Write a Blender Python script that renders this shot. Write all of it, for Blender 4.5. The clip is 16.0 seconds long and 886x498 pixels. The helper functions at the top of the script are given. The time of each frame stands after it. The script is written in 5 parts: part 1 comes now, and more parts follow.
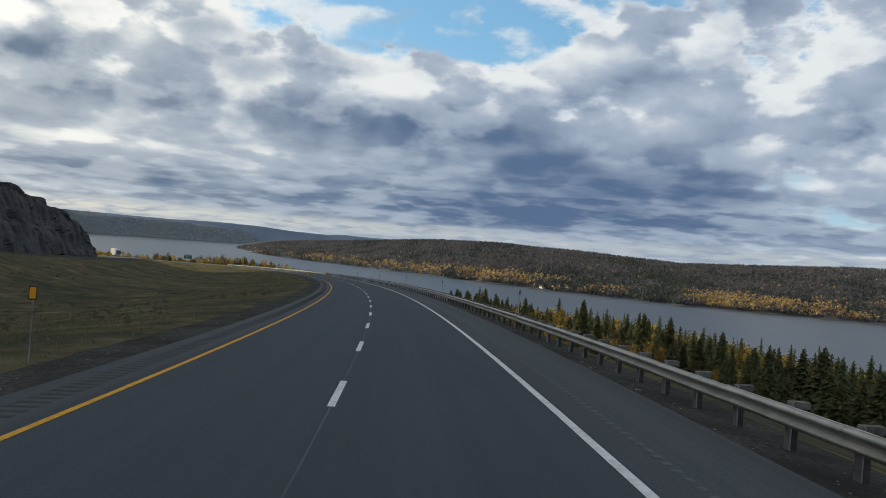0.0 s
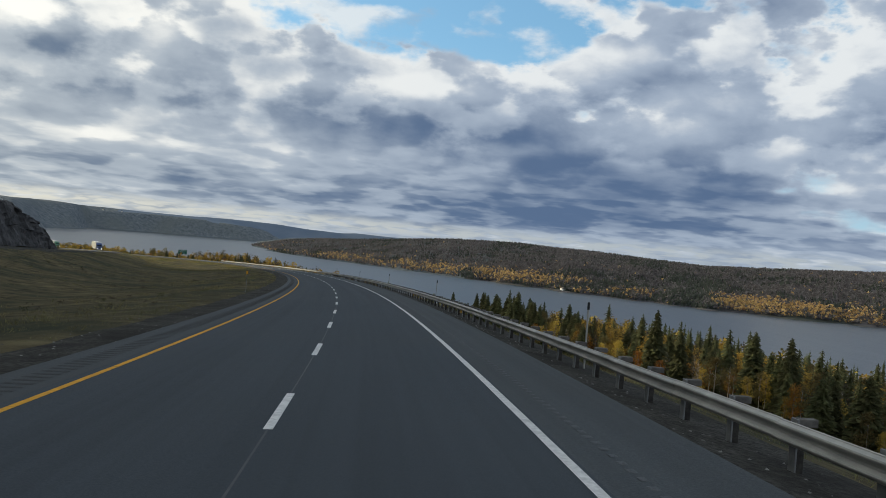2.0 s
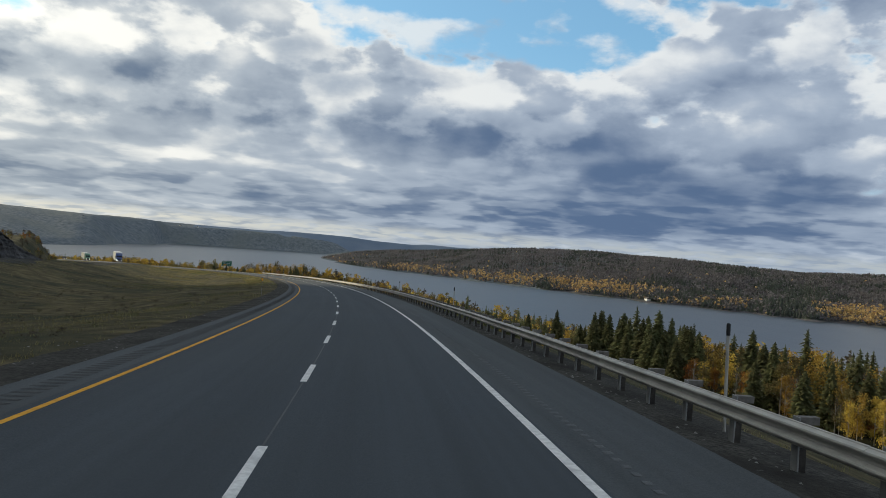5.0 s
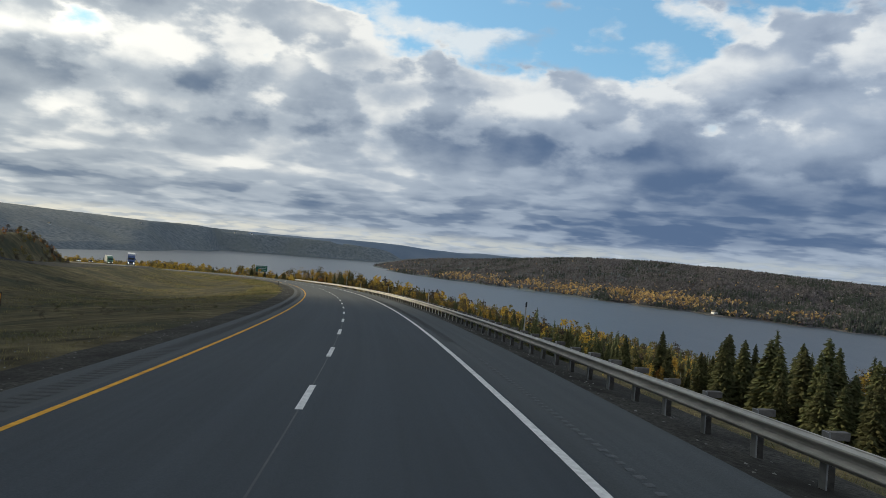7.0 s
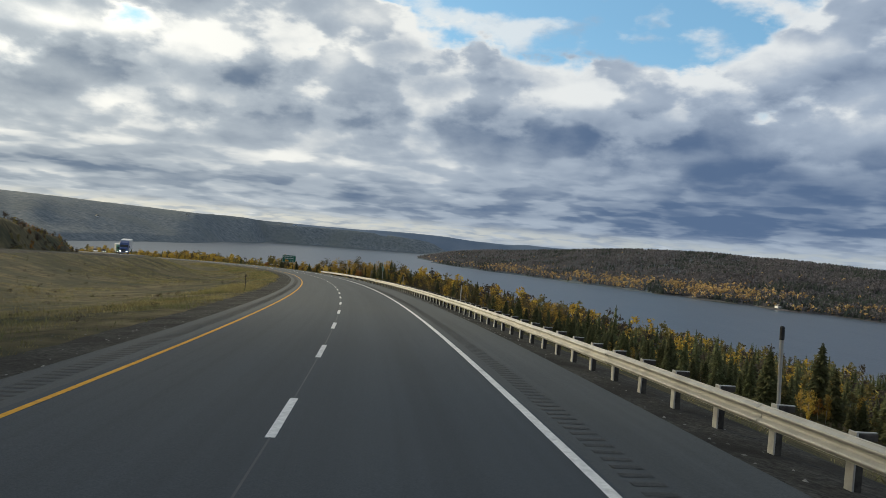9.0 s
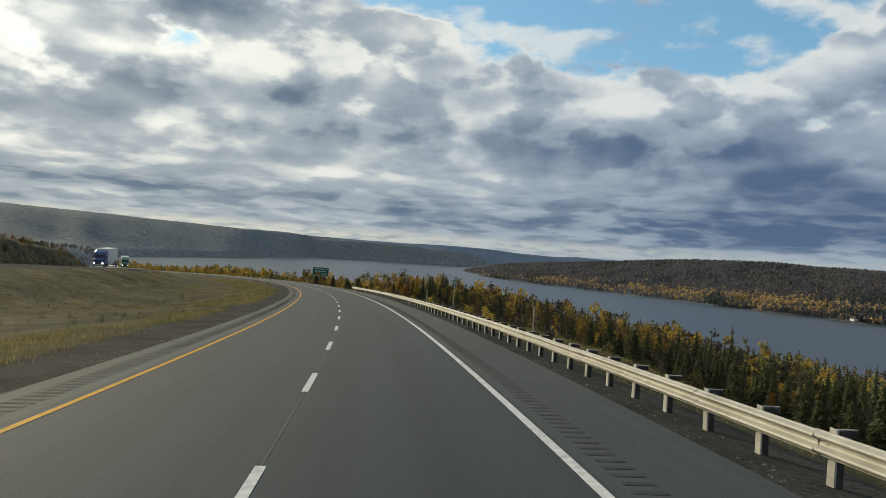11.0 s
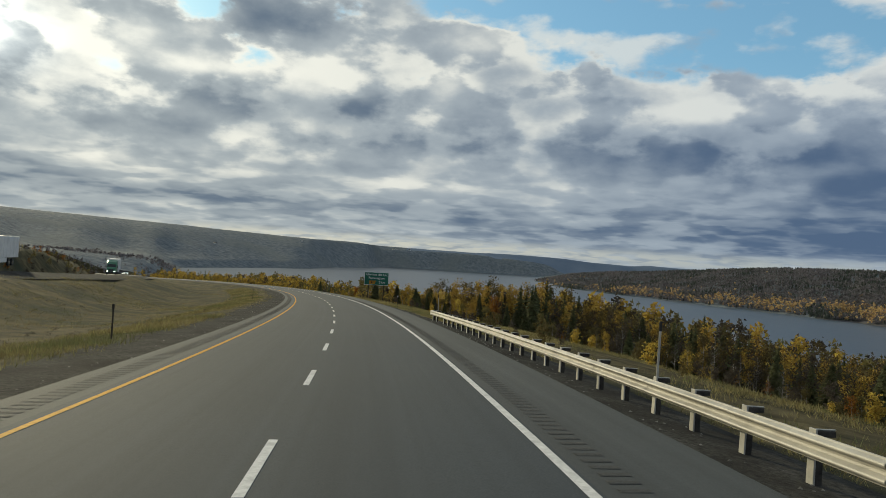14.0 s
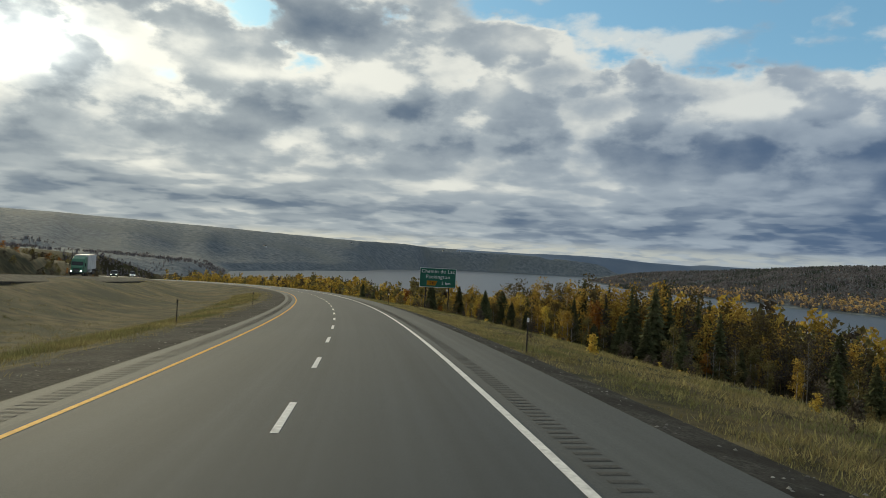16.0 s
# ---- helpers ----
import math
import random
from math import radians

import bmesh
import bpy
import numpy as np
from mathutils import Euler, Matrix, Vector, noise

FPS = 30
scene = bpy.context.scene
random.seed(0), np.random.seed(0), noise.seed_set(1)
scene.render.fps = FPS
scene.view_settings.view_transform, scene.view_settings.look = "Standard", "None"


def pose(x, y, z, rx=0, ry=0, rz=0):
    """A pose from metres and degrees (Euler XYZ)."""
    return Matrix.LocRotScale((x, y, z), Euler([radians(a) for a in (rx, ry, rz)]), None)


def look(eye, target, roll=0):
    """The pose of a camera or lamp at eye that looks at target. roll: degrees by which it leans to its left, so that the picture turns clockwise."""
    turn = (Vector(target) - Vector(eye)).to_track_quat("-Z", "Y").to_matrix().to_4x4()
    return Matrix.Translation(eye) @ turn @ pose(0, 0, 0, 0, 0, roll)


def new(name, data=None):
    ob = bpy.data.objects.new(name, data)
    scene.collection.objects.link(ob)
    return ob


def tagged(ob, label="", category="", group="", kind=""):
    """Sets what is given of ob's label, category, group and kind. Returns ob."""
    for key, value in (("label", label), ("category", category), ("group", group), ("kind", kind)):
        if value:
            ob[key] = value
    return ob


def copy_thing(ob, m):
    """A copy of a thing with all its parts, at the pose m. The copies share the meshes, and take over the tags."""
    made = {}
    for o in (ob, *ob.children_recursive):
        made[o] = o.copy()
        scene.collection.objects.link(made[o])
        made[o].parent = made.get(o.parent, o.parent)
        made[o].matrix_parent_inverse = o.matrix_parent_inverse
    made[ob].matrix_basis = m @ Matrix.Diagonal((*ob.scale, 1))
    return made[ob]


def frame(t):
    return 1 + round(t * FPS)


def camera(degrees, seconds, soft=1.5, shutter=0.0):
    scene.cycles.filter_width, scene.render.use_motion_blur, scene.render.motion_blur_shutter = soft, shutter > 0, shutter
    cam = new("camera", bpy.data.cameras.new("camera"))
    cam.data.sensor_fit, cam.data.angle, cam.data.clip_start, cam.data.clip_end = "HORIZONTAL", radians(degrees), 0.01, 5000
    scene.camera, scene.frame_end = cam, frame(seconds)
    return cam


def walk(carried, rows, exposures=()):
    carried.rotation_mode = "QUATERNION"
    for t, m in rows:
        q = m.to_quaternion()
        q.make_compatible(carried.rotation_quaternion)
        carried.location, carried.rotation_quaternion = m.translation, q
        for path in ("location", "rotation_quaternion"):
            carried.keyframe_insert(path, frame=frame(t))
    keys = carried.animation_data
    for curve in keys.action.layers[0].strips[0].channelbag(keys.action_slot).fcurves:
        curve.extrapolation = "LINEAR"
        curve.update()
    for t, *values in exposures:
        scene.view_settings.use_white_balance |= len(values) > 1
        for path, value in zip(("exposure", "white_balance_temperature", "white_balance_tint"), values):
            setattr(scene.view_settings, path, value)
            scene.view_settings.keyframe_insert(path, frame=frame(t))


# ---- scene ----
# Camera: rides high in the cab of a truck down a long left-hand bend.
cam = camera(62.2, 16.0, soft=0.8)
PATH = (
    (0, 1.03, -0.16, 2.25, -2.39, -0.31, -4.56),
    (0.5, 0.98, 13.09, 1.68, -1.32, -0.30, -5.03),
    (1, 0.73, 26.37, 1.10, -1.34, -0.45, -4.84),
    (1.5, 0.27, 39.67, 0.52, -2.02, -0.58, -4.47),
    (2, -0.41, 52.99, -0.05, -1.14, -0.41, -5.17),
    (2.5, -1.29, 66.32, -0.63, 1.71, -0.66, -6.33),
    (3, -2.38, 79.68, -1.21, 2.09, -1.13, -5.87),
    (5.5, -11.34, 145.81, -4.12, 4.99, 0.32, -4.16),
    (6, -13.76, 159.03, -4.70, 6.10, 0.55, -4.58),
    (6.5, -16.40, 172.24, -5.29, 7.45, 0.75, -4.57),
    (7, -19.26, 185.43, -5.87, 8.33, 0.38, -4.73),
    (7.5, -22.29, 198.56, -6.46, 8.97, 0.04, -4.61),
    (8, -25.54, 211.68, -7.05, 9.04, -0.44, -4.48),
    (8.5, -29.01, 224.77, -7.63, 10.95, -0.64, -4.73),
    (9, -32.69, 237.83, -8.22, 11.73, -0.53, -4.61),
    (11.5, -54.49, 302.83, -11.20, 16.23, 0.51, -3.84),
    (12, -59.51, 315.69, -11.80, 16.99, 0.71, -3.87),
    (12.5, -64.75, 328.49, -12.40, 17.75, 0.58, -4.24),
    (13, -70.22, 341.33, -13.01, 18.64, 0.52, -4.05),
    (13.5, -75.92, 354.11, -13.62, 19.62, 0.71, -4.12),
    (14, -81.84, 366.81, -14.22, 20.54, 0.69, -3.68),
    (14.5, -87.98, 379.44, -14.83, 21.47, 0.37, -3.72),
    (15, -94.34, 392.00, -15.44, 22.86, 0.37, -3.74),
    (15.5, -100.92, 404.48, -16.06, 23.62, 0.06, -3.10),
    (16, -107.72, 416.87, -16.67, 24.38, 0.60, -3.13),
)
walk(cam, [(t, pose(x, y, z, 90 + pitch, roll, yaw)) for t, x, y, z, yaw, pitch, roll in PATH],
     exposures=((0.0, 0.20, 6350, 6), (8.5, 0.18, 6350, 6), (11.5, 0.0, 6400, 3), (16.0, -0.06, 6500, 2)))

# ---- world, sun ----
SUN_AZ, SUN_EL = 57.0, 13.5      # degrees; azimuth to the left of +y


def blob_sum(nt, vec, blobs, start=None):
    """Sum of soft spots in (azimuth, elevation) degrees: az, el, half width, half height, amount."""
    total = start
    for az, el, wa, we, amount in blobs:
        m = nt.nodes.new("ShaderNodeVectorMath"); m.operation = "MULTIPLY_ADD"
        m.inputs[1].default_value = (1 / wa, 1 / we, 0); m.inputs[2].default_value = (-az / wa, -el / we, 0)
        nt.links.new(vec, m.inputs[0])
        ln = nt.nodes.new("ShaderNodeVectorMath"); ln.operation = "LENGTH"
        nt.links.new(m.outputs[0], ln.inputs[0])
        mr = nt.nodes.new("ShaderNodeMapRange"); mr.interpolation_type = "SMOOTHSTEP"
        mr.inputs["From Min"].default_value, mr.inputs["From Max"].default_value = 0, 1.6
        mr.inputs["To Min"].default_value, mr.inputs["To Max"].default_value = amount, 0
        nt.links.new(ln.outputs["Value"], mr.inputs["Value"])
        if total is None:
            total = mr.outputs[0]
        else:
            a = nt.nodes.new("ShaderNodeMath"); nt.links.new(total, a.inputs[0]); nt.links.new(mr.outputs[0], a.inputs[1])
            total = a.outputs[0]
    return total


def build_world():
    world = bpy.data.worlds.new("world"); scene.world = world; world.use_nodes = True
    nt = world.node_tree; N, L = nt.nodes, nt.links
    bg = N["Background"]

    def math_(op, a, b=None, c=None, clamp=False):
        n = N.new("ShaderNodeMath"); n.operation = op; n.use_clamp = clamp
        for i, v in enumerate((a, b, c)):
            if v is None:
                continue
            if isinstance(v, (int, float)):
                n.inputs[i].default_value = v
            else:
                L.new(v, n.inputs[i])
        return n.outputs[0]

    def ramp(v, lo, hi, to0=0.0, to1=1.0):
        n = N.new("ShaderNodeMapRange"); n.interpolation_type = "SMOOTHSTEP"
        L.new(v, n.inputs["Value"])
        for k, x in (("From Min", lo), ("From Max", hi), ("To Min", to0), ("To Max", to1)):
            n.inputs[k].default_value = x
        return n.outputs[0]

    def mix(f, a, b, mode="MIX"):
        n = N.new("ShaderNodeMix"); n.data_type = "RGBA"; n.blend_type = mode
        for sock, v in ((n.inputs[0], f), (n.inputs[6], a), (n.inputs[7], b)):
            if isinstance(v, (int, float)):
                sock.default_value = v
            elif isinstance(v, tuple):
                sock.default_value = (*v, 1)
            else:
                L.new(v, sock)
        return n.outputs[2]

    def fbm(vec, scale, detail, rough, dist=0.0):
        n = N.new("ShaderNodeTexNoise"); L.new(vec, n.inputs["Vector"])
        n.inputs["Scale"].default_value, n.inputs["Detail"].default_value = scale, detail
        n.inputs["Roughness"].default_value, n.inputs["Distortion"].default_value = rough, dist
        return n.outputs["Fac"]

    tc = N.new("ShaderNodeTexCoord"); sep = N.new("ShaderNodeSeparateXYZ"); L.new(tc.outputs["Generated"], sep.inputs[0])
    x, y, z = sep.outputs
    az = math_("MULTIPLY", math_("ARCTAN2", math_("MULTIPLY", x, -1.0), y), 57.29578)
    el = math_("MULTIPLY", math_("ARCSINE", z), 57.29578)
    comb = N.new("ShaderNodeCombineXYZ"); L.new(az, comb.inputs[0]); L.new(el, comb.inputs[1])

    def scaled(v, by):
        n = N.new("ShaderNodeVectorMath"); n.operation = "MULTIPLY"; n.inputs[1].default_value = by; L.new(v, n.inputs[0])
        return n.outputs[0]

    def moved(v, by):
        n = N.new("ShaderNodeVectorMath"); n.operation = "ADD"; n.inputs[1].default_value = by; L.new(v, n.inputs[0])
        return n.outputs[0]

    def centred(v, k):
        return math_("MULTIPLY", math_("SUBTRACT", v, 0.5), k)

    def total(*terms):
        t = terms[0]
        for u in terms[1:]:
            t = math_("ADD", t, u)
        return t

    # a cloud deck seen in perspective: long bands near the horizon, round lumps higher up
    inv = math_("DIVIDE", 1.0, math_("ADD", math_("MAXIMUM", z, 0.0), 0.15))
    flat = N.new("ShaderNodeCombineXYZ")
    L.new(math_("MULTIPLY", x, inv), flat.inputs[0]); L.new(math_("MULTIPLY", y, inv), flat.inputs[1])
    L.new(math_("MULTIPLY", z, 2.5), flat.inputs[2])
    deck = flat.outputs[0]
    lump = scaled(tc.outputs["Generated"], (1.0, 1.0, 1.9))
    high = ramp(el, 3.0, 9.5)
    low = math_("SUBTRACT", 1.0, high)
    big = fbm(deck, 1.1, 2.0, 0.40, 0.1)
    bands = fbm(moved(deck, (3.1, 0.0, 1.7)), 2.3, 3.0, 0.42, 0.25)
    thin = fbm(moved(deck, (0.0, 5.3, 0.0)), 5.5, 3.0, 0.45, 0.3)
    lumps = fbm(lump, 6.0, 3.0, 0.40, 0.15)
    lumps_up = fbm(moved(lump, (-0.020, 0.006, 0.034)), 6.0, 3.0, 0.40, 0.15)
    fine = fbm(lump, 15.0, 8.0, 0.54, 0.1)
    fine_up = fbm(moved(lump, (-0.008, 0.002, 0.013)), 15.0, 8.0, 0.54, 0.1)
    puffs = ramp(fbm(moved(lump, (2.0, 1.0, 0.0)), 10.0, 7.0, 0.50, 0.0), 0.43, 0.57)
    strips = ramp(fbm(moved(deck, (7.0, 2.0, 0.0)), 3.6, 3.0, 0.46, 0.15), 0.40, 0.60)
    # how much cloud there is
    holes = ((4, 16.8, 12, 2.6, -0.62), (-6, 15.8, 5.0, 2.2, -0.46), (10, 14.2, 6, 1.3, -0.18), (-17, 19.6, 7, 1.4, -0.42), (18, 18.8, 10, 1.4, -0.38), (6, 22, 22, 3.4, -0.45),
             (-27, 6.4, 4.5, 1.6, -0.52), (-31, 3.6, 6, 1.5, -0.54), (-33, 9.2, 3.5, 1.3, -0.22), (52, 13.5, 3.5, 1.6, -0.25), (-48, 14, 12, 5, -0.35), (40, 20.5, 8, 1.5, -0.25))
    cover_f = total(0.80, ramp(el, 9.5, 13.0, 0.20, 0.0), centred(big, 0.30), math_("MULTIPLY", high, centred(lumps, 1.35)), math_("MULTIPLY", high, centred(puffs, 0.22)), centred(fine, 0.85), math_("MULTIPLY", low, centred(bands, 0.8)))
    cover_f = blob_sum(nt, comb.outputs[0], holes, cover_f)
    cover = math_("MAXIMUM", ramp(cover_f, 0.36, 0.60), ramp(el, 0.7, 2.4, 0.85, 0.0))
    # thin high cloud across the blue
    wisp = math_("MULTIPLY", ramp(total(bands, centred(fine, 0.9), centred(lumps, 0.6)), 0.42, 0.66), 0.78)
    cover = math_("MAXIMUM", cover, wisp)
    # how deep in shade the cloud is: 0 sunlit fringe, 1 blue-grey base
    dark = ((13, 8.0, 13, 2.4, 0.20), (0, 8.4, 11, 2.1, 0.40), (-12, 7.0, 11, 2.3, 0.44), (-20, 5.6, 8, 1.5, 0.30), (4, 2.7, 22, 1.4, 0.30), (-14, 3.2, 14, 1.7, 0.42), (34, 16.6, 6, 1.9, 0.50), (-8, 4.8, 17, 2.2, 0.20),
            (24, 8.8, 5, 1.0, 0.30), (38, 11.0, 5, 1.3, 0.34), (45, 8.6, 6, 1.0, 0.22), (30, 3.4, 14, 0.7, 0.26), (47, 3.6, 9, 0.6, 0.28), (29, 10.9, 3.5, 1.0, 0.26), (17, 12.0, 4, 1.2, 0.24))
    lit = ((-11, 14.4, 6, 1.9, -0.30), (2, 11.9, 6, 0.9, -0.36), (-25, 13.0, 7, 2.4, -0.10), (-20, 9.9, 3.0, 0.9, -0.26), (30.5, 12.9, 3.4, 1.6, -0.36), (40, 12.9, 5, 0.8, -0.40), (24, 13.2, 6, 1.2, -0.30),
           (50, 12.6, 6, 1.9, -0.34), (34, 7.3, 9, 0.9, -0.24), (19, 16.4, 10, 1.6, -0.40), (24, 5.4, 7, 0.6, -0.24), (11, 3.5, 4, 0.35, -0.34), (-2, 4.6, 4, 0.35, -0.30), (42, 5.6, 10, 0.6, -0.20))
    shade = total(0.50, centred(big, 0.45), math_("MULTIPLY", high, total(centred(lumps, 1.1), centred(puffs, 0.40))), math_("MULTIPLY", low, total(0.12, centred(bands, 0.75), centred(strips, 0.34), centred(thin, 0.40))), math_("MULTIPLY", ramp(el, 2.0, 9.0, 0.4, 1.0), centred(fine, 0.65)))
    shade = blob_sum(nt, comb.outputs[0], dark, shade)
    shade = blob_sum(nt, comb.outputs[0], lit, shade)
    # the sun stands behind the clouds on the left: upper and left flanks are lit
    flank = total(math_("MULTIPLY", math_("SUBTRACT", lumps, lumps_up), ramp(el, 3.0, 9.0, 0.3, 2.4)), math_("MULTIPLY", math_("SUBTRACT", fine, fine_up), ramp(el, 3.0, 9.0, 0.1, 0.8)))
    shade = math_("SUBTRACT", shade, flank)
    # thin edges let the light through
    shade = math_("SUBTRACT", shade, math_("MULTIPLY", ramp(cover_f, 0.46, 0.72, 1.0, 0.0), 0.22))
    left = ramp(az, -15, 50)
    white = mix(left, (0.70, 0.705, 0.72), (0.90, 0.855, 0.785))
    middle = mix(left, (0.34, 0.392, 0.485), (0.435, 0.462, 0.490))
    body = mix(left, (0.088, 0.135, 0.235), (0.130, 0.172, 0.240))
    cloud = mix(ramp(shade, 0.42, 1.38), mix(ramp(shade, 0.02, 0.58), white, middle), body)
    cream = mix(left, (0.40, 0.43, 0.46), (0.74, 0.69, 0.58))
    cloud = mix(math_("MULTIPLY", math_("MULTIPLY", ramp(el, 0.9, 1.8, 1.0, 0.0), ramp(el, 0.2, 0.8, 0.4, 1.0)), ramp(thin, 0.36, 0.60, 0.25, 1.0)), cloud, cream)
    glow = blob_sum(nt, comb.outputs[0], ((SUN_AZ - 2.5, SUN_EL - 0.5, 4.6, 2.6, 1.0), (SUN_AZ, SUN_EL + 1.0, 26, 9, 0.24)))
    bright = math_("ADD", 1.0, math_("MULTIPLY", glow, ramp(shade, 0.1, 0.9, 1.1, 0.15)))
    cl = N.new("ShaderNodeVectorMath"); cl.operation = "SCALE"; L.new(cloud, cl.inputs[0]); L.new(bright, cl.inputs["Scale"])
    sky = N.new("ShaderNodeTexSky"); sky.sky_type = "NISHITA"; sky.sun_disc = False
    sky.sun_elevation, sky.sun_rotation = radians(SUN_EL), radians(-SUN_AZ)
    sk = scaled(sky.outputs[0], (0.085, 0.125, 0.145))
    blue = mix(ramp(el, 4.0, 18.0, 0.85, 0.45), sk, mix(ramp(el, 5.0, 16.0), (0.38, 0.54, 0.68), (0.26, 0.47, 0.71)))
    out = mix(cover, blue, cl.outputs[0])
    L.new(out, bg.inputs["Color"]); bg.inputs["Strength"].default_value = 1.0


build_world()
sun = new("sun", bpy.data.lights.new("sun", "SUN"))
sun.data.energy, sun.data.angle, sun.data.color = 3.8, radians(2), (1.0, 0.85, 0.58)
a, e = radians(SUN_AZ), radians(SUN_EL)
sun.matrix_world = look((0, 0, 60), (math.sin(a) * math.cos(e) * 10, -math.cos(a) * math.cos(e) * 10, 60 - math.sin(e) * 10))

# ---- materials ----


def surface(name, dark, light, scale=1.0, rough=0.8, bump=0.3, bump_scale=None, metal=0.0, detail=8.0, patch=None, vary=0.0, island=0.0, spec=0.4, sheen_dist=0.02, thin=0.0):
    """Two-scale noise between two colours, a broad patch colour, bump; vary: by object, island: by loose piece."""
    m = bpy.data.materials.new(name); m.use_nodes = True
    nt = m.node_tree; N, L = nt.nodes, nt.links; b = N["Principled BSDF"]
    geo = N.new("ShaderNodeNewGeometry")
    def noise_(s, d, r=0.6):
        n = N.new("ShaderNodeTexNoise"); L.new(geo.outputs["Position"], n.inputs["Vector"])
        n.inputs["Scale"].default_value, n.inputs["Detail"].default_value, n.inputs["Roughness"].default_value = s, d, r
        return n.outputs["Fac"]
    def mix(f, a, c, mode="MIX"):
        n = N.new("ShaderNodeMix"); n.data_type = "RGBA"; n.blend_type = mode
        for sock, v in ((n.inputs[0], f), (n.inputs[6], a), (n.inputs[7], c)):
            if isinstance(v, (int, float)):
                sock.default_value = v
            elif isinstance(v, tuple):
                sock.default_value = (*v, 1)
            else:
                L.new(v, sock)
        return n.outputs[2]
    def span(v, lo, hi):
        n = N.new("ShaderNodeMapRange"); L.new(v, n.inputs["Value"]); n.inputs["From Min"].default_value, n.inputs["From Max"].default_value = lo, hi
        return n.outputs[0]
    fine = noise_(scale, detail)
    col = mix(span(fine, 0.3, 0.7), dark, light)
    if patch:
        color, pscale, lo, hi = patch
        col = mix(span(noise_(pscale, 4.0, 0.55), lo, hi), col, color)
    for amount, sock in ((vary, "obj"), (island, "isl")):
        if amount:
            if sock == "obj":
                rnd = N.new("ShaderNodeObjectInfo").outputs["Random"]
            else:
                rnd = geo.outputs["Random Per Island"]
            hsv = N.new("ShaderNodeHueSaturation"); L.new(col, hsv.inputs["Color"])
            v = N.new("ShaderNodeMapRange"); L.new(rnd, v.inputs["Value"]); v.inputs["To Min"].default_value, v.inputs["To Max"].default_value = 1 - amount, 1 + amount
            L.new(v.outputs[0], hsv.inputs["Value"])
            hu = N.new("ShaderNodeMapRange"); L.new(rnd, hu.inputs["Value"]); hu.inputs["To Min"].default_value, hu.inputs["To Max"].default_value = 0.5 - amount * 0.04, 0.5 + amount * 0.04
            L.new(hu.outputs[0], hsv.inputs["Hue"])
            col = hsv.outputs[0]
    L.new(col, b.inputs["Base Color"])
    b.inputs["Roughness"].default_value, b.inputs["Metallic"].default_value = rough, metal
    b.inputs["Specular IOR Level"].default_value = spec
    if thin:
        tr = N.new("ShaderNodeBsdfTranslucent"); L.new(col, tr.inputs["Color"])
        ms = N.new("ShaderNodeMixShader"); ms.inputs[0].default_value = thin
        L.new(b.outputs[0], ms.inputs[1]); L.new(tr.outputs[0], ms.inputs[2]); L.new(ms.outputs[0], N["Material Output"].inputs["Surface"])
    if bump:
        bp = N.new("ShaderNodeBump"); bp.inputs["Strength"].default_value = bump; bp.inputs["Distance"].default_value = sheen_dist
        L.new(noise_(bump_scale or scale * 3, 5.0), bp.inputs["Height"]); L.new(bp.outputs[0], b.inputs["Normal"])
    return m



def worn(m, tracks=0.16):
    """Long streaks along the lanes on a road material, from the strip's own coordinates (across, along)."""
    nt = m.node_tree; N, L = nt.nodes, nt.links; b = N["Principled BSDF"]
    col = b.inputs["Base Color"].links[0].from_socket
    uv = N.new("ShaderNodeUVMap"); uv.uv_map = "lane"
    value = None
    for scale, weight in (((1.1, 0.012, 1), 0.7), ((5.0, 0.03, 1), 0.4), ((0.25, 0.09, 1), 0.35)):
        mp = N.new("ShaderNodeMapping"); mp.inputs["Scale"].default_value = scale; L.new(uv.outputs[0], mp.inputs[0])
        n = N.new("ShaderNodeTexNoise"); n.inputs["Scale"].default_value = 1.0; n.inputs["Detail"].default_value = 3.0; L.new(mp.outputs[0], n.inputs["Vector"])
        k = N.new("ShaderNodeMath"); k.operation = "MULTIPLY_ADD"; L.new(n.outputs["Fac"], k.inputs[0]); k.inputs[1].default_value = weight
        if value is None:
            k.inputs[2].default_value = 0.0
        else:
            L.new(value, k.inputs[2])
        value = k.outputs[0]
    r = N.new("ShaderNodeMapRange"); L.new(value, r.inputs["Value"])
    for key, v in (("From Min", 0.5), ("From Max", 0.95), ("To Min", 1 - tracks), ("To Max", 1 + tracks)):
        r.inputs[key].default_value = v
    mul = N.new("ShaderNodeVectorMath"); mul.operation = "SCALE"; L.new(col, mul.inputs[0]); L.new(r.outputs[0], mul.inputs["Scale"])
    L.new(mul.outputs[0], b.inputs["Base Color"])
    return m


ASPHALT = worn(surface("asphalt", (0.0345, 0.0425, 0.0510), (0.062, 0.074, 0.086), 36, 0.88, 0.4, 140, spec=0.18, patch=((0.050, 0.059, 0.067), 0.12, 0.40, 0.75), sheen_dist=0.006))
SHOULDER = worn(surface("asphalt_shoulder", (0.042, 0.049, 0.054), (0.074, 0.083, 0.089), 28, 0.88, 0.45, 120, spec=0.22, patch=((0.058, 0.065, 0.068), 0.2, 0.4, 0.75), sheen_dist=0.006), 0.22)
GROOVE = surface("milled_asphalt", (0.037, 0.040, 0.041), (0.062, 0.065, 0.066), 24, 0.9, 0.5, spec=0.22)
PALE_GROOVE = surface("pale_milled_asphalt", (0.075, 0.082, 0.088), (0.12, 0.128, 0.135), 24, 0.9, 0.5, spec=0.2)
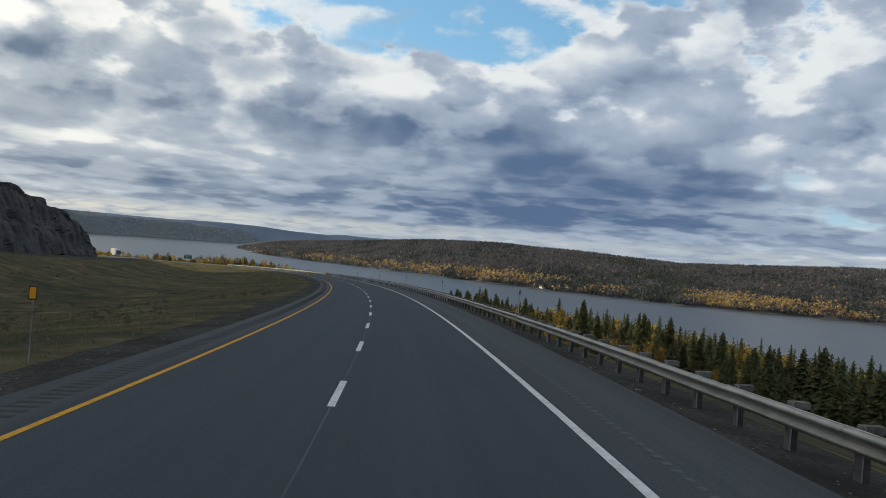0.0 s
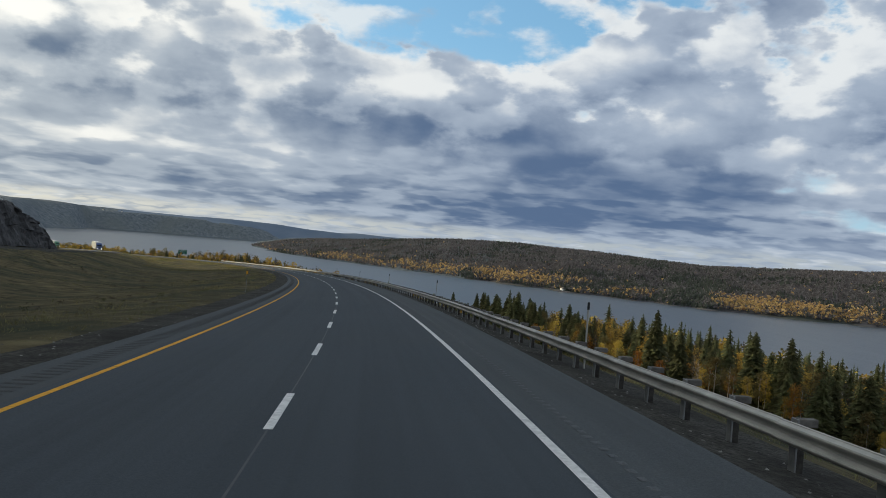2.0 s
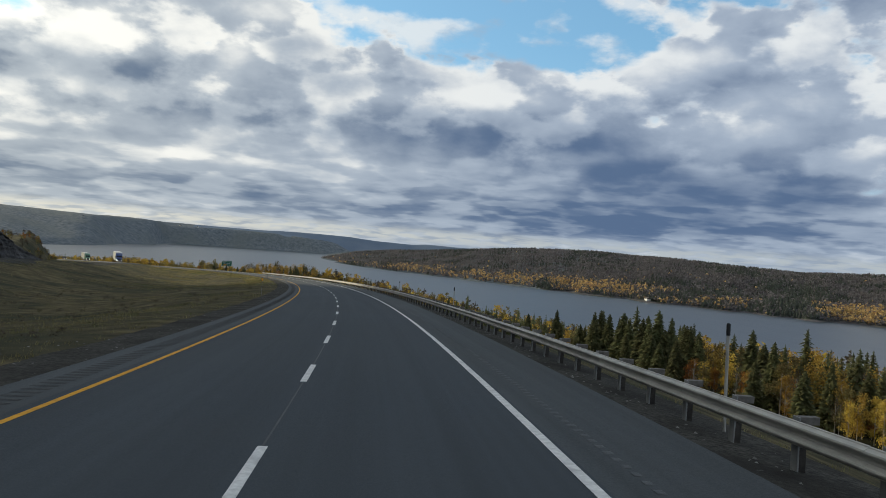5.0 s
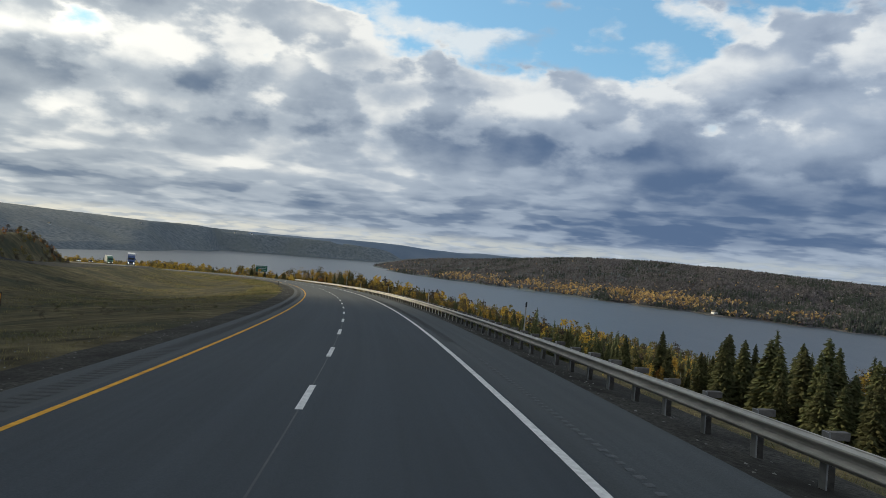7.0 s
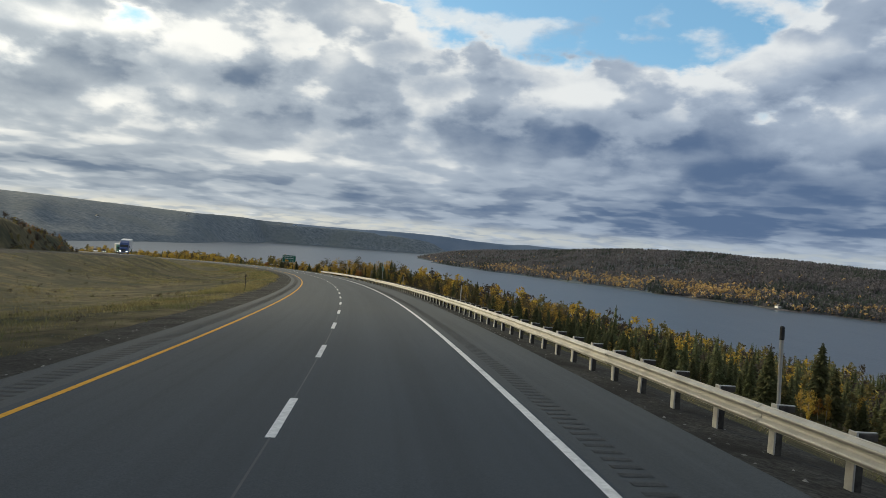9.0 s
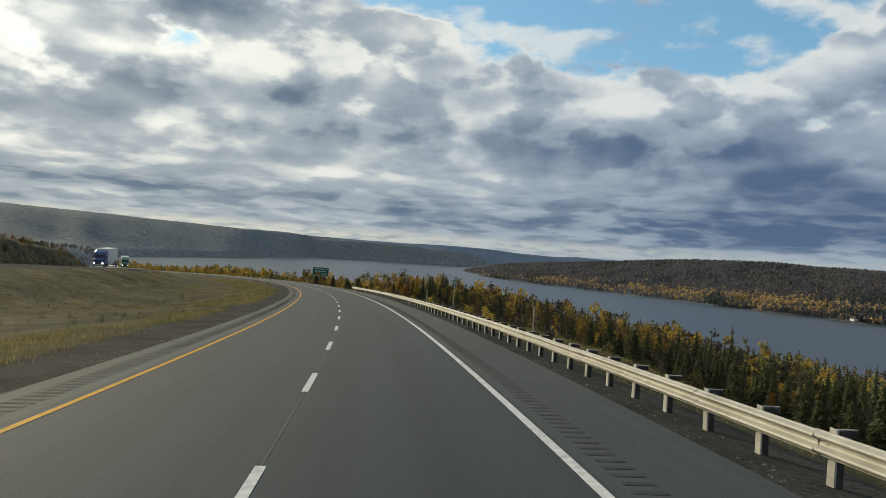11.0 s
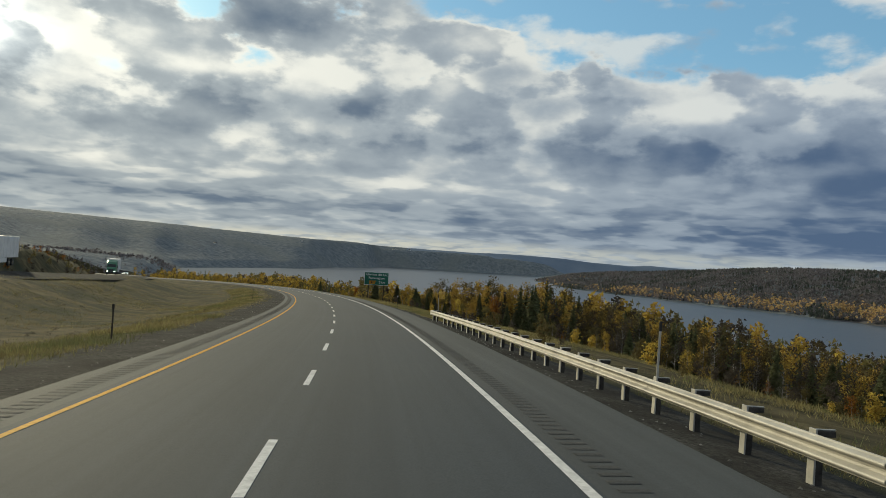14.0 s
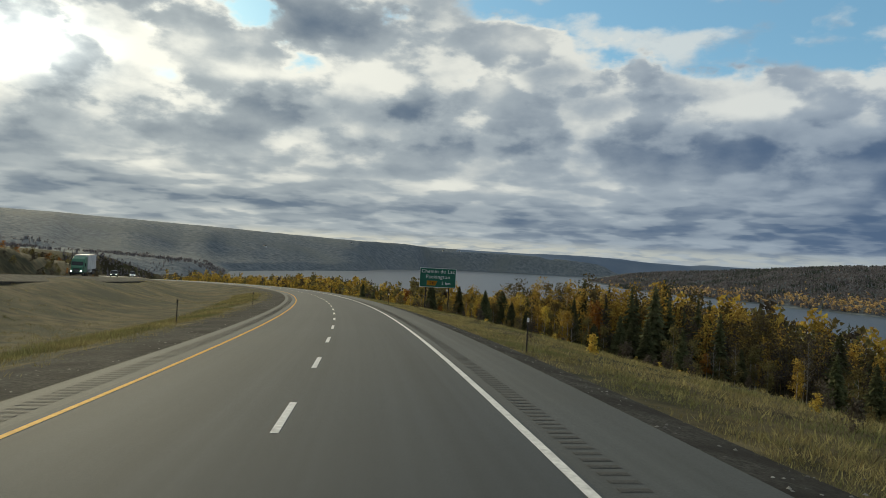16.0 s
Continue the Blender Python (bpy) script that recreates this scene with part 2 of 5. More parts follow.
SEALANT = surface("joint_sealant", (0.046, 0.049, 0.053), (0.080, 0.083, 0.087), 3, 0.7, 0.2, patch=((0.046, 0.051, 0.057), 0.5, 0.42, 0.55))
WHITE = surface("road_paint_white", (0.50, 0.50, 0.49), (0.78, 0.78, 0.76), 9, 0.8, 0.15, patch=((0.40, 0.40, 0.40), 2.5, 0.55, 0.8), spec=0.1)
YELLOW = surface("road_paint_yellow", (0.50, 0.26, 0.032), (0.70, 0.38, 0.05), 7, 0.8, 0.15, patch=((0.32, 0.18, 0.05), 2.5, 0.55, 0.85), spec=0.08)
GRAVEL = surface("gravel", (0.028, 0.029, 0.027), (0.108, 0.104, 0.094), 9, 0.95, 0.9, 22, patch=((0.036, 0.035, 0.032), 0.5, 0.4, 0.7), sheen_dist=0.05, spec=0.02)
GRASS = surface("autumn_grass", (0.036, 0.033, 0.023), (0.165, 0.140, 0.078), 0.55, 0.95, 0.9, 7, patch=((0.046, 0.050, 0.034), 0.11, 0.44, 0.66), sheen_dist=0.12, spec=0.02)
FLOOR = surface("forest_floor", (0.014, 0.013, 0.008), (0.045, 0.037, 0.020), 0.5, 0.95, 0.8, 3, patch=((0.03, 0.032, 0.013), 0.05, 0.45, 0.65), sheen_dist=0.3, spec=0.02)
# The hill's grey-brown carries a bluish tint for the haze over the lake.
HAZE_HILL = surface("hazed_wooded_hill", (0.078, 0.076, 0.083), (0.145, 0.135, 0.134), 0.045, 0.95, 0.8, 0.10, patch=((0.070, 0.076, 0.064), 0.005, 0.50, 0.64), sheen_dist=5.0, spec=0.02)
ROCK = surface("blasted_rock", (0.020, 0.020, 0.023), (0.095, 0.092, 0.090), 0.55, 0.85, 1.0, 1.6, patch=((0.032, 0.031, 0.031), 0.14, 0.42, 0.62), sheen_dist=0.5)
STONE = surface("loose_stone", (0.07, 0.07, 0.068), (0.22, 0.215, 0.20), 5, 0.9, 0.3, island=0.5, spec=0.1)
STEEL = surface("galvanised_steel", (0.36, 0.35, 0.32), (0.52, 0.505, 0.455), 2.0, 0.55, 0.10, 40, metal=0.0, patch=((0.30, 0.285, 0.25), 0.8, 0.5, 0.75), vary=0.07, spec=0.3)
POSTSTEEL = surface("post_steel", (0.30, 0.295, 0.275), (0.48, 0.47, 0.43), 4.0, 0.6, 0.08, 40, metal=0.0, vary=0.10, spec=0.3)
# Post steel darkened for the shaded early bend; marker stakes use it too.
SHADESTEEL = surface("shaded_post_steel", (0.16, 0.165, 0.165), (0.27, 0.275, 0.27), 4.0, 0.65, 0.08, 40, metal=0.0, vary=0.12, spec=0.25)
OLDWOOD = surface("weathered_wood", (0.020, 0.018, 0.016), (0.065, 0.059, 0.052), 7.0, 0.9, 0.5, 25, vary=0.2)
GREYWOOD = surface("greyed_wood", (0.075, 0.07, 0.064), (0.17, 0.16, 0.148), 7.0, 0.9, 0.5, 25, vary=0.2)
BARK = surface("bark", (0.035, 0.028, 0.022), (0.11, 0.09, 0.07), 3.0, 0.95, 0.7, 12, vary=0.2)
BIRCH = surface("birch_bark", (0.16, 0.14, 0.12), (0.42, 0.39, 0.34), 2.5, 0.85, 0.4, 10, vary=0.2)
NEEDLES = surface("spruce_needles", (0.044, 0.052, 0.024), (0.122, 0.122, 0.054), 0.9, 0.85, 0, vary=0.3, island=0.4, spec=0.1, thin=0.15)
LEAF_Y = surface("yellow_leaves", (0.24, 0.155, 0.032), (0.50, 0.345, 0.080), 0.8, 0.8, 0, vary=0.3, island=0.4, spec=0.1, thin=0.38)
LEAF_O = surface("orange_leaves", (0.18, 0.075, 0.02), (0.34, 0.15, 0.035), 0.8, 0.8, 0, vary=0.25, island=0.35, spec=0.2, thin=0.42)
LEAF_G = surface("olive_leaves", (0.095, 0.082, 0.034), (0.215, 0.172, 0.070), 0.8, 0.8, 0, vary=0.3, island=0.35, spec=0.1, thin=0.25)
LEAF_B = surface("brown_twigs", (0.046, 0.039, 0.032), (0.115, 0.094, 0.072), 0.8, 0.9, 0, vary=0.2, island=0.3, spec=0.1, thin=0.15)
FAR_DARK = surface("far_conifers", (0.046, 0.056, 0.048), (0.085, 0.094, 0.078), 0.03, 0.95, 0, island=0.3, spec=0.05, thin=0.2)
# Grey-brown of bare woods, with blue haze put into the colour.
HAZE_GREY = surface("hazed_far_woods", (0.118, 0.112, 0.124), (0.205, 0.190, 0.192), 0.03, 0.95, 0, island=0.35, spec=0.05, thin=0.3)
# Aerial haze is mixed into these two base colours: paler and bluer with distance.
HAZE_HILLSIDE = surface("hazed_hillside", (0.080, 0.099, 0.114), (0.205, 0.226, 0.238), 0.06, 0.95, 0.6, 0.10, patch=((0.150, 0.165, 0.160), 0.0035, 0.48, 0.78), sheen_dist=6.0, spec=0.02)
HAZE_RIDGE = surface("hazed_ridge", (0.125, 0.165, 0.225), (0.165, 0.205, 0.260), 0.006, 0.95, 0.3, 0.05, sheen_dist=5.0, spec=0.02)
# Autumn gold, brightened in the base colour to give the shore's sun patch.
SUNLIT_GOLD = surface("sunlit_golden_woods", (0.40, 0.28, 0.130), (0.68, 0.48, 0.225), 0.03, 0.95, 0, island=0.35, spec=0.05, thin=0.35)
BLADES = surface("grass_blades", (0.115, 0.103, 0.050), (0.32, 0.275, 0.130), 0.7, 0.9, 0, island=0.35, patch=((0.125, 0.132, 0.060), 0.15, 0.48, 0.62), spec=0.1, thin=0.45)
BLACK = surface("black_rubber", (0.012, 0.012, 0.013), (0.03, 0.03, 0.03), 8, 0.7, 0.2)
CHROME = surface("chrome", (0.5, 0.5, 0.5), (0.7, 0.7, 0.7), 3, 0.2, 0, metal=1.0)
CABBLUE = surface("blue_truck_paint", (0.02, 0.05, 0.16), (0.035, 0.075, 0.22), 1.5, 0.3, 0.02)
CABGREEN = surface("green_truck_paint", (0.03, 0.14, 0.08), (0.06, 0.20, 0.12), 1.5, 0.35, 0.02)
BOXWHITE = surface("white_box_panel", (0.58, 0.58, 0.57), (0.78, 0.78, 0.76), 0.7, 0.45, 0.03)
DARKPAINT = surface("dark_car_paint", (0.02, 0.021, 0.024), (0.04, 0.042, 0.046), 2, 0.3, 0.02)
DARKGLASS = surface("dark_glass", (0.01, 0.012, 0.014), (0.02, 0.022, 0.025), 1, 0.08, 0)
SIGNGREEN = surface("sign_green", (0.010, 0.10, 0.065), (0.016, 0.135, 0.085), 1.5, 0.45, 0.02)
SIGNWHITE = surface("sign_white", (0.66, 0.67, 0.66), (0.8, 0.8, 0.79), 4, 0.5, 0)
SIGNORANGE = surface("sign_orange", (0.62, 0.27, 0.01), (0.75, 0.36, 0.02), 3, 0.5, 0)
SIGNBLACK = surface("sign_black", (0.012, 0.012, 0.012), (0.02, 0.02, 0.02), 3, 0.6, 0)
ROOF = surface("house_roof", (0.05, 0.048, 0.046), (0.12, 0.11, 0.10), 1.5, 0.85, 0.2)
SIDING = surface("white_siding", (0.6, 0.6, 0.58), (0.78, 0.78, 0.76), 1.5, 0.7, 0.1)


def lamp_material():
    m = bpy.data.materials.new("headlight_on"); m.use_nodes = True
    b = m.node_tree.nodes["Principled BSDF"]
    b.inputs["Base Color"].default_value = (0.8, 0.8, 0.75, 1)
    b.inputs["Emission Color"].default_value = (1.0, 0.95, 0.85, 1); b.inputs["Emission Strength"].default_value = 4.0
    return m


def water_material():
    m = bpy.data.materials.new("lake_water"); m.use_nodes = True
    nt = m.node_tree; N, L = nt.nodes, nt.links; b = N["Principled BSDF"]
    b.inputs["Base Color"].default_value = (0.018, 0.030, 0.044, 1)
    b.inputs["Specular IOR Level"].default_value = 0.40
    b.inputs["Roughness"].default_value, b.inputs["IOR"].default_value = 0.30, 1.33
    geo = N.new("ShaderNodeNewGeometry"); mp = N.new("ShaderNodeMapping"); L.new(geo.outputs["Position"], mp.inputs[0])
    mp.inputs["Rotation"].default_value = (0, 0, 0.5); mp.inputs["Scale"].default_value = (1, 0.3, 1)
    h = None
    for s, w in ((0.35, 1.0), (0.02, 4.0)):
        n = N.new("ShaderNodeTexNoise"); L.new(mp.outputs[0], n.inputs["Vector"]); n.inputs["Scale"].default_value, n.inputs["Detail"].default_value = s, 4
        k = N.new("ShaderNodeMath"); k.operation = "MULTIPLY_ADD"; L.new(n.outputs["Fac"], k.inputs[0]); k.inputs[1].default_value = w
        if h is not None:
            L.new(h, k.inputs[2])
        h = k.outputs[0]
    bp = N.new("ShaderNodeBump"); bp.inputs["Strength"].default_value, bp.inputs["Distance"].default_value = 0.45, 0.6
    L.new(h, bp.inputs["Height"]); L.new(bp.outputs[0], b.inputs["Normal"])
    return m


LAMP, WATER = lamp_material(), water_material()

# ---- the bend: road coordinates (s along, d to the right of the lane line) ----
R0, GRADE, BANK = 850.0, -0.0435, 0.0215
LAKE = -86.0


def road_xyz(s, d, z=0.0):
    """Point at s along the bend, d right of the lane line, z above the road plane."""
    a = s / R0
    return Vector((-R0 + (R0 + d) * math.cos(a), (R0 + d) * math.sin(a), GRADE * s + BANK * d + z))


def road_pose(s, d, z=0.0, flat=True):
    """Pose with +y along the road and +x to the right; flat: upright, otherwise lying in the road's plane."""
    m = Matrix.Translation(road_xyz(s, d, z)) @ Matrix.Rotation(s / R0, 4, "Z")
    if not flat:
        m = m @ Matrix.Rotation(math.atan(GRADE), 4, "X") @ Matrix.Rotation(-math.atan(BANK), 4, "Y")
    return m


def empty(name, m, label, category, group=""):
    ob = new(name); ob.empty_display_size = 0.3; ob.matrix_basis = m
    return tagged(ob, label, category, group)


def mesh_of(name, bm, material, smooth=False):
    me = bpy.data.meshes.new(name); bm.to_mesh(me); bm.free()
    for x in (material if isinstance(material, (list, tuple)) else [material]):
        me.materials.append(x)
    if smooth:
        me.polygons.foreach_set("use_smooth", [True] * len(me.polygons))
    return me


def part(name, bm, material, parent, label="", m=None, smooth=False):
    """One mesh object under a thing or a part; bm may be a bmesh or a mesh to share."""
    me = mesh_of(name, bm, material, smooth) if isinstance(bm, bmesh.types.BMesh) else bm
    ob = new(name, me); ob.parent = parent
    if m is not None:
        ob.matrix_basis = m
    return tagged(ob, label)


def box(bm, x0, x1, y0, y1, z0, z1, bevel=0.0):
    g = bmesh.ops.create_cube(bm, size=1.0, matrix=Matrix.Translation(((x0 + x1) / 2, (y0 + y1) / 2, (z0 + z1) / 2)) @ Matrix.Diagonal((x1 - x0, y1 - y0, z1 - z0, 1)))
    if bevel:
        edges = {e for v in g["verts"] for e in v.link_edges}
        bmesh.ops.bevel(bm, geom=list(edges), offset=bevel, segments=2, profile=0.6, affect="EDGES")
    return bm


def boxm(*a, **k):
    return box(bmesh.new(), *a, **k)


def tube(bm, pts, radii, n=6):
    """Tapered tube through points."""
    rings = []
    for i, (p, r) in enumerate(zip(pts, radii)):
        p = Vector(p)
        t = (Vector(pts[min(i + 1, len(pts) - 1)]) - Vector(pts[max(i - 1, 0)])).normalized()
        u = t.orthogonal().normalized(); w = t.cross(u)
        rings.append([bm.verts.new(p + (u * math.cos(k * math.tau / n) + w * math.sin(k * math.tau / n)) * r) for k in range(n)])
    for a, b in zip(rings, rings[1:]):
        for k in range(n):
            bm.faces.new((a[k], a[(k + 1) % n], b[(k + 1) % n], b[k]))
    bm.faces.new(rings[0][::-1]); bm.faces.new(rings[-1])
    return bm


# ---- terrain ----
def smooth01(x):
    x = np.clip(x, 0, 1)
    return x * x * (3 - 2 * x)


GRIDS = {}


def value_noise(x, y, size, seed):
    """Smooth random field on arrays, -1 to 1."""
    if seed not in GRIDS:
        GRIDS[seed] = np.random.RandomState(seed).rand(64, 64) * 2 - 1
    g = GRIDS[seed]
    u, v = x / size, y / size
    i, j = np.floor(u).astype(int), np.floor(v).astype(int); fu, fv = smooth01(u - i), smooth01(v - j)
    g00, g10, g01, g11 = g[i % 64, j % 64], g[(i + 1) % 64, j % 64], g[i % 64, (j + 1) % 64], g[(i + 1) % 64, (j + 1) % 64]
    return (g00 * (1 - fu) + g10 * fu) * (1 - fv) + (g01 * (1 - fu) + g11 * fu) * fv


EYE0 = (-19.0, 185.0, -6.0)
# far side of the lake, by bearing from a point half way along the bend
NEARHILL = ((-100, 3000, 0.9), (-68, 2178, 1.0), (-43.8, 1615, 0.95), (-34, 1540, 0.78), (-28, 1490, 0.42), (-22.4, 1466, 0.12), (-13.1, 1586, 0.52), (-7.4, 1700, 0.62),
            (-2.5, 1817, 0.45), (2.3, 2017, 0.05), (5.4, 2150, -0.28), (8.1, 2268, -0.45), (11, 2500, -0.8), (13.7, 2794, -1.35), (14.6, 2900, -1.9))
FARHILL = ((-10, 4560, 0.0), (3.5, 4560, 0.25), (5.4, 4560, 0.30), (6.7, 4560, 0.20), (9.4, 4560, 0.26), (12.1, 4560, 0.46), (15.6, 4560, 0.52), (18.5, 4560, 0.44), (22, 4500, 0.46), (25.0, 4350, 0.52), (26.0, 3720, 0.57),
           (28.2, 3450, 0.68), (30.0, 2900, 0.68), (32, 2760, 0.72), (35.4, 2450, 0.86), (38.7, 2250, 1.0), (44, 1900, 1.15), (50, 1700, 1.3), (56, 1600, 1.42), (90, 1600, 1.5), (179, 2500, 1.5))
# the low valley land that ends the lake
HEADLAND = ((37.4, 1640, -2.3), (38.6, 1600, -1.75), (41, 1540, -1.5), (46, 1480, -1.3), (54, 1450, -1.1), (64, 1450, -1.0))
# a lower ridge before it, running out into the lake
MIDHILL = ((10.0, 4440, -0.9), (10.8, 4420, -0.30), (13.8, 4400, 0.02), (17.3, 4390, 0.27), (20.7, 4380, 0.34), (24, 4300, 0.30), (27, 4250, 0.2))
EARLY = ((-0.2, -0.15), (6.0, -0.15), (8.2, -0.46), (10, -0.95), (62, -18.5), (100, -21.5), (140, -25.5), (200, -36), (330, -56), (480, -78))
MIDDLE = ((-0.2, -0.15), (6.0, -0.15), (8.2, -0.46), (11, -0.8), (16, -1.5), (24, -3.4), (34, -7.2), (62, -17.5), (100, -23), (130, -30), (200, -40), (330, -58), (480, -78))
LATE = ((-0.2, -0.15), (6.0, -0.15), (8.2, -0.46), (14, -1.1), (20, -2.6), (30, -6), (72, -13), (110, -17), (140, -21), (190, -32), (300, -45), (470, -60))


def opp_edge(s):
    """d of the near edge of the opposite carriageway."""
    return -37.0 - 15.0 * (1 - smooth01((s - 300) / 170.0))


def rock_height(s):
    """Height of the cut bank's crest over the opposite carriageway."""
    return np.interp(s, (60, 195, 240, 285, 330, 370, 400, 448, 500, 545, 625, 700, 780), (15.4, 15.4, 14.0, 10.8, 8.0, 6.6, 6.6, 9.0, 8.6, 7.8, 7.0, 5.0, 1.5))


def bank_foot(s):
    """d of the foot of the bank beyond the opposite carriageway."""
    return np.interp(s, (300, 570, 640, 700, 780), (-66.5, -66.5, -57.5, -51.5, -52))


def ground_height(x, y):
    x, y = np.asarray(x, float), np.asarray(y, float)
    r = np.hypot(x + R0, y); d = r - R0
    s = np.arctan2(y, x + R0) * R0
    sc = np.clip(s, -250, 1050)
    plane = GRADE * sc + BANK * np.clip(d, -40, 40)
    late = smooth01((s - 430) / 110.0)
    mid = smooth01((s - 322) / 36.0)
    right = (np.interp(d, *zip(*EARLY)) * (1 - mid) + np.interp(d, *zip(*MIDDLE)) * mid) * (1 - late) + np.interp(d, *zip(*LATE)) * late
    oe = opp_edge(s); hr = rock_height(s)
    left = np.where(d > -8, np.interp(d, (-8, -7.5, -5.2, 0), (-0.25, -0.12, -0.15, -0.15)), 0)
    k = np.clip((-8 - d) / (-8 - oe - 3), 0, 1)                      # across the median
    med = -0.25 + k * 1.95 - 2.5 * np.sin(k * math.pi) ** 1.3
    left = np.where(d <= -8, med, left)
    beyond = oe - 12.5
    dd = beyond - d
    up = bank_foot(s) - d
    level = 2.12 + BANK * np.minimum(d + 40, 0)
    bank_l = level - 0.5 * smooth01(dd / 4.0) + smooth01(up / 9.0 + 0.05) * (hr + 0.5) + np.clip(up - 10, 0, 200) * 0.03
    left = np.where(d < oe - 3, np.where(dd > 0, bank_l, level), left)
    bumps = value_noise(x, y, 9.0, 3) * 0.25 + value_noise(x, y, 31.0, 4) * 0.8
    rough = smooth01((np.abs(d - 0.4) - 9) / 12.0) * np.where((d < oe + 2) & (d > oe - 14), 0.0, 1.0)
    near = plane + np.where(d >= 0, right, left) + bumps * rough * np.where(d > 40, 1.8, 0.8)
    near = near * (1 - smooth01((d - 330) / 190.0)) + (-93.0) * smooth01((d - 330) / 190.0)
    # added unseen hill behind the rock cut keeps low sun off the early bend
    clear = np.ones_like(x)
    for cx, cy, lim in ((1, 0, 32), (-11, 146, 39), (-19, 185, 43), (-33, 238, 45), (-55, 303, 50), (-65, 328, 53), (-82, 367, 56), (-108, 417, 60)):
        b = np.degrees(np.arctan2(cx - x, y - cy)); b = np.where(b < -120, b + 360, b)
        clear = np.minimum(clear, smooth01((b - lim) / 7.0))
    side = 0.545 * x + 0.839 * y
    near = near + 205.0 * smooth01((-d - 108) / 130.0) * smooth01((620 + d) / 250.0) * clear * (1 - smooth01((side - 193) / 26.0)) * smooth01((s + 260) / 150.0)
    px, py = x - EYE0[0], y - EYE0[1]
    dist = np.hypot(px, py) + 1e-6; az = np.degrees(np.arctan2(-px, py))
    near = near * (1 - smooth01((dist - 800) / 500.0)) + np.where(d > 100, -93.0, -55.0) * smooth01((dist - 800) / 500.0)
    fbm = value_noise(x, y, 420, 5) * 0.6 + value_noise(x, y, 160, 6) * 0.3 + value_noise(x, y, 60, 7) * 0.12
    out = near
    for table, depth, jag in ((NEARHILL, 950.0, 14.0), (FARHILL, 420.0, 8.0), (MIDHILL, 150.0, 4.0), (HEADLAND, 240.0, 5.0)):
        A, S, E = (np.array(c, float) for c in zip(*table))
        shore = np.interp(az, A, S) + value_noise(az * 60, az * 0, 90, 8) * (60 if depth == 420.0 else 30)
        reach = np.minimum(depth if depth != 420.0 else np.interp(az, (10, 26, 34, 60), (330, 420, 1100, 1300)), 4800 - shore)
        crest = EYE0[2] + np.tan(np.radians(np.interp(az, A, E))) * (shore + reach)
        u = (dist - shore) / reach
        h = LAKE - 1.0 + (crest - LAKE + 1.0) * np.where(u < 1, 0.10 * smooth01(u * 8) + 0.90 * smooth01(u * 0.93 + 0.035) ** 0.9, 0.985)
        h = h + fbm * jag * smooth01(u * 2.5) * (1 - 0.7 * smooth01((u - 0.6) / 0.4))
        edge = smooth01((az - A[0]) / 3.0) * (1 - smooth01((az - A[-1] + 0.4) / 0.6))
        h = np.where(u > 0, h, -93.0 + 6.0 * np.clip(1 + u * 12, 0, 1))
        h = h * edge + (-93.0) * (1 - edge)
        out = np.where((dist > shore - 60) & (edge > 0.01), np.maximum(h, np.where(dist > 1300, -93.0, out)) if depth > 500 else np.maximum(h, out), out)
    return out


def build_ground():
    fine = np.arange(-90, 960, 5.0) / R0
    full = np.concatenate([np.arange(-180, math.degrees(fine[0]) - 1, 3.0), np.degrees(fine), np.arange(math.degrees(fine[-1]) + 0.5, 130, 0.5), np.arange(131, 179.5, 3.0)])
    ang = np.radians(full)
    ds = np.concatenate([-R0 + np.array([20, 80, 160, 260, 360, 450, 530, 600, 650.0]), np.arange(-170, -100, 10.0), np.arange(-100, -30, 2.5), np.arange(-30, -8, 2.0),
                         [-7.5, -5.4, -3, 0, 3, 5.9, 6.3, 7.6, 8.3, 9, 10, 12], np.arange(14, 60, 4.0), np.arange(60, 200, 8.0), np.arange(200, 560, 22.0), np.arange(560, 1100, 45.0), np.arange(1100, 5000, 42.0), [5060.0]])
    rr = R0 + ds
    A, Rr = np.meshgrid(ang, rr, indexing="ij")
    X, Y = -R0 + Rr * np.cos(A), Rr * np.sin(A)
    Z = ground_height(X, Y)
    na, nr = A.shape
    idx = np.arange(na * nr).reshape(na, nr)
    i2 = np.roll(idx, -1, axis=0)
    quads = np.stack([idx[:, :-1], idx[:, 1:], i2[:, 1:], i2[:, :-1]], -1).reshape(-1, 4)
    me = bpy.data.meshes.new("ground")
    me.from_pydata(np.stack([X, Y, Z], -1).reshape(-1, 3).tolist(), [], quads.tolist())
    for m in (GRASS, FLOOR, HAZE_HILL, HAZE_HILLSIDE, HAZE_RIDGE):
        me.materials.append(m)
    cd = (np.repeat(((ds[:-1] + ds[1:]) / 2)[None], na, 0)).ravel(); ca = np.repeat((ang * R0)[:, None], nr - 1, 1).ravel()
    am, rm = np.meshgrid(ang, (rr[:-1] + rr[1:]) / 2, indexing="ij")
    ex, ey = (-R0 + rm * np.cos(am) - EYE0[0]).ravel(), (rm * np.sin(am) - EYE0[1]).ravel()
    far, bearing = np.hypot(ex, ey), np.degrees(np.arctan2(-ex, ey))
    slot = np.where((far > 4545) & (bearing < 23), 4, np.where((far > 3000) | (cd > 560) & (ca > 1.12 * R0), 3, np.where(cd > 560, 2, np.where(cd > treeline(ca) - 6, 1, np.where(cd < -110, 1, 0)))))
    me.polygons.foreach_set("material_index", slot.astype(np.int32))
    me.polygons.foreach_set("use_smooth", [True] * len(me.polygons))
    return tagged(new("ground", me), "rolling autumn ground falling from the road to a lake", "ground", kind="structure")


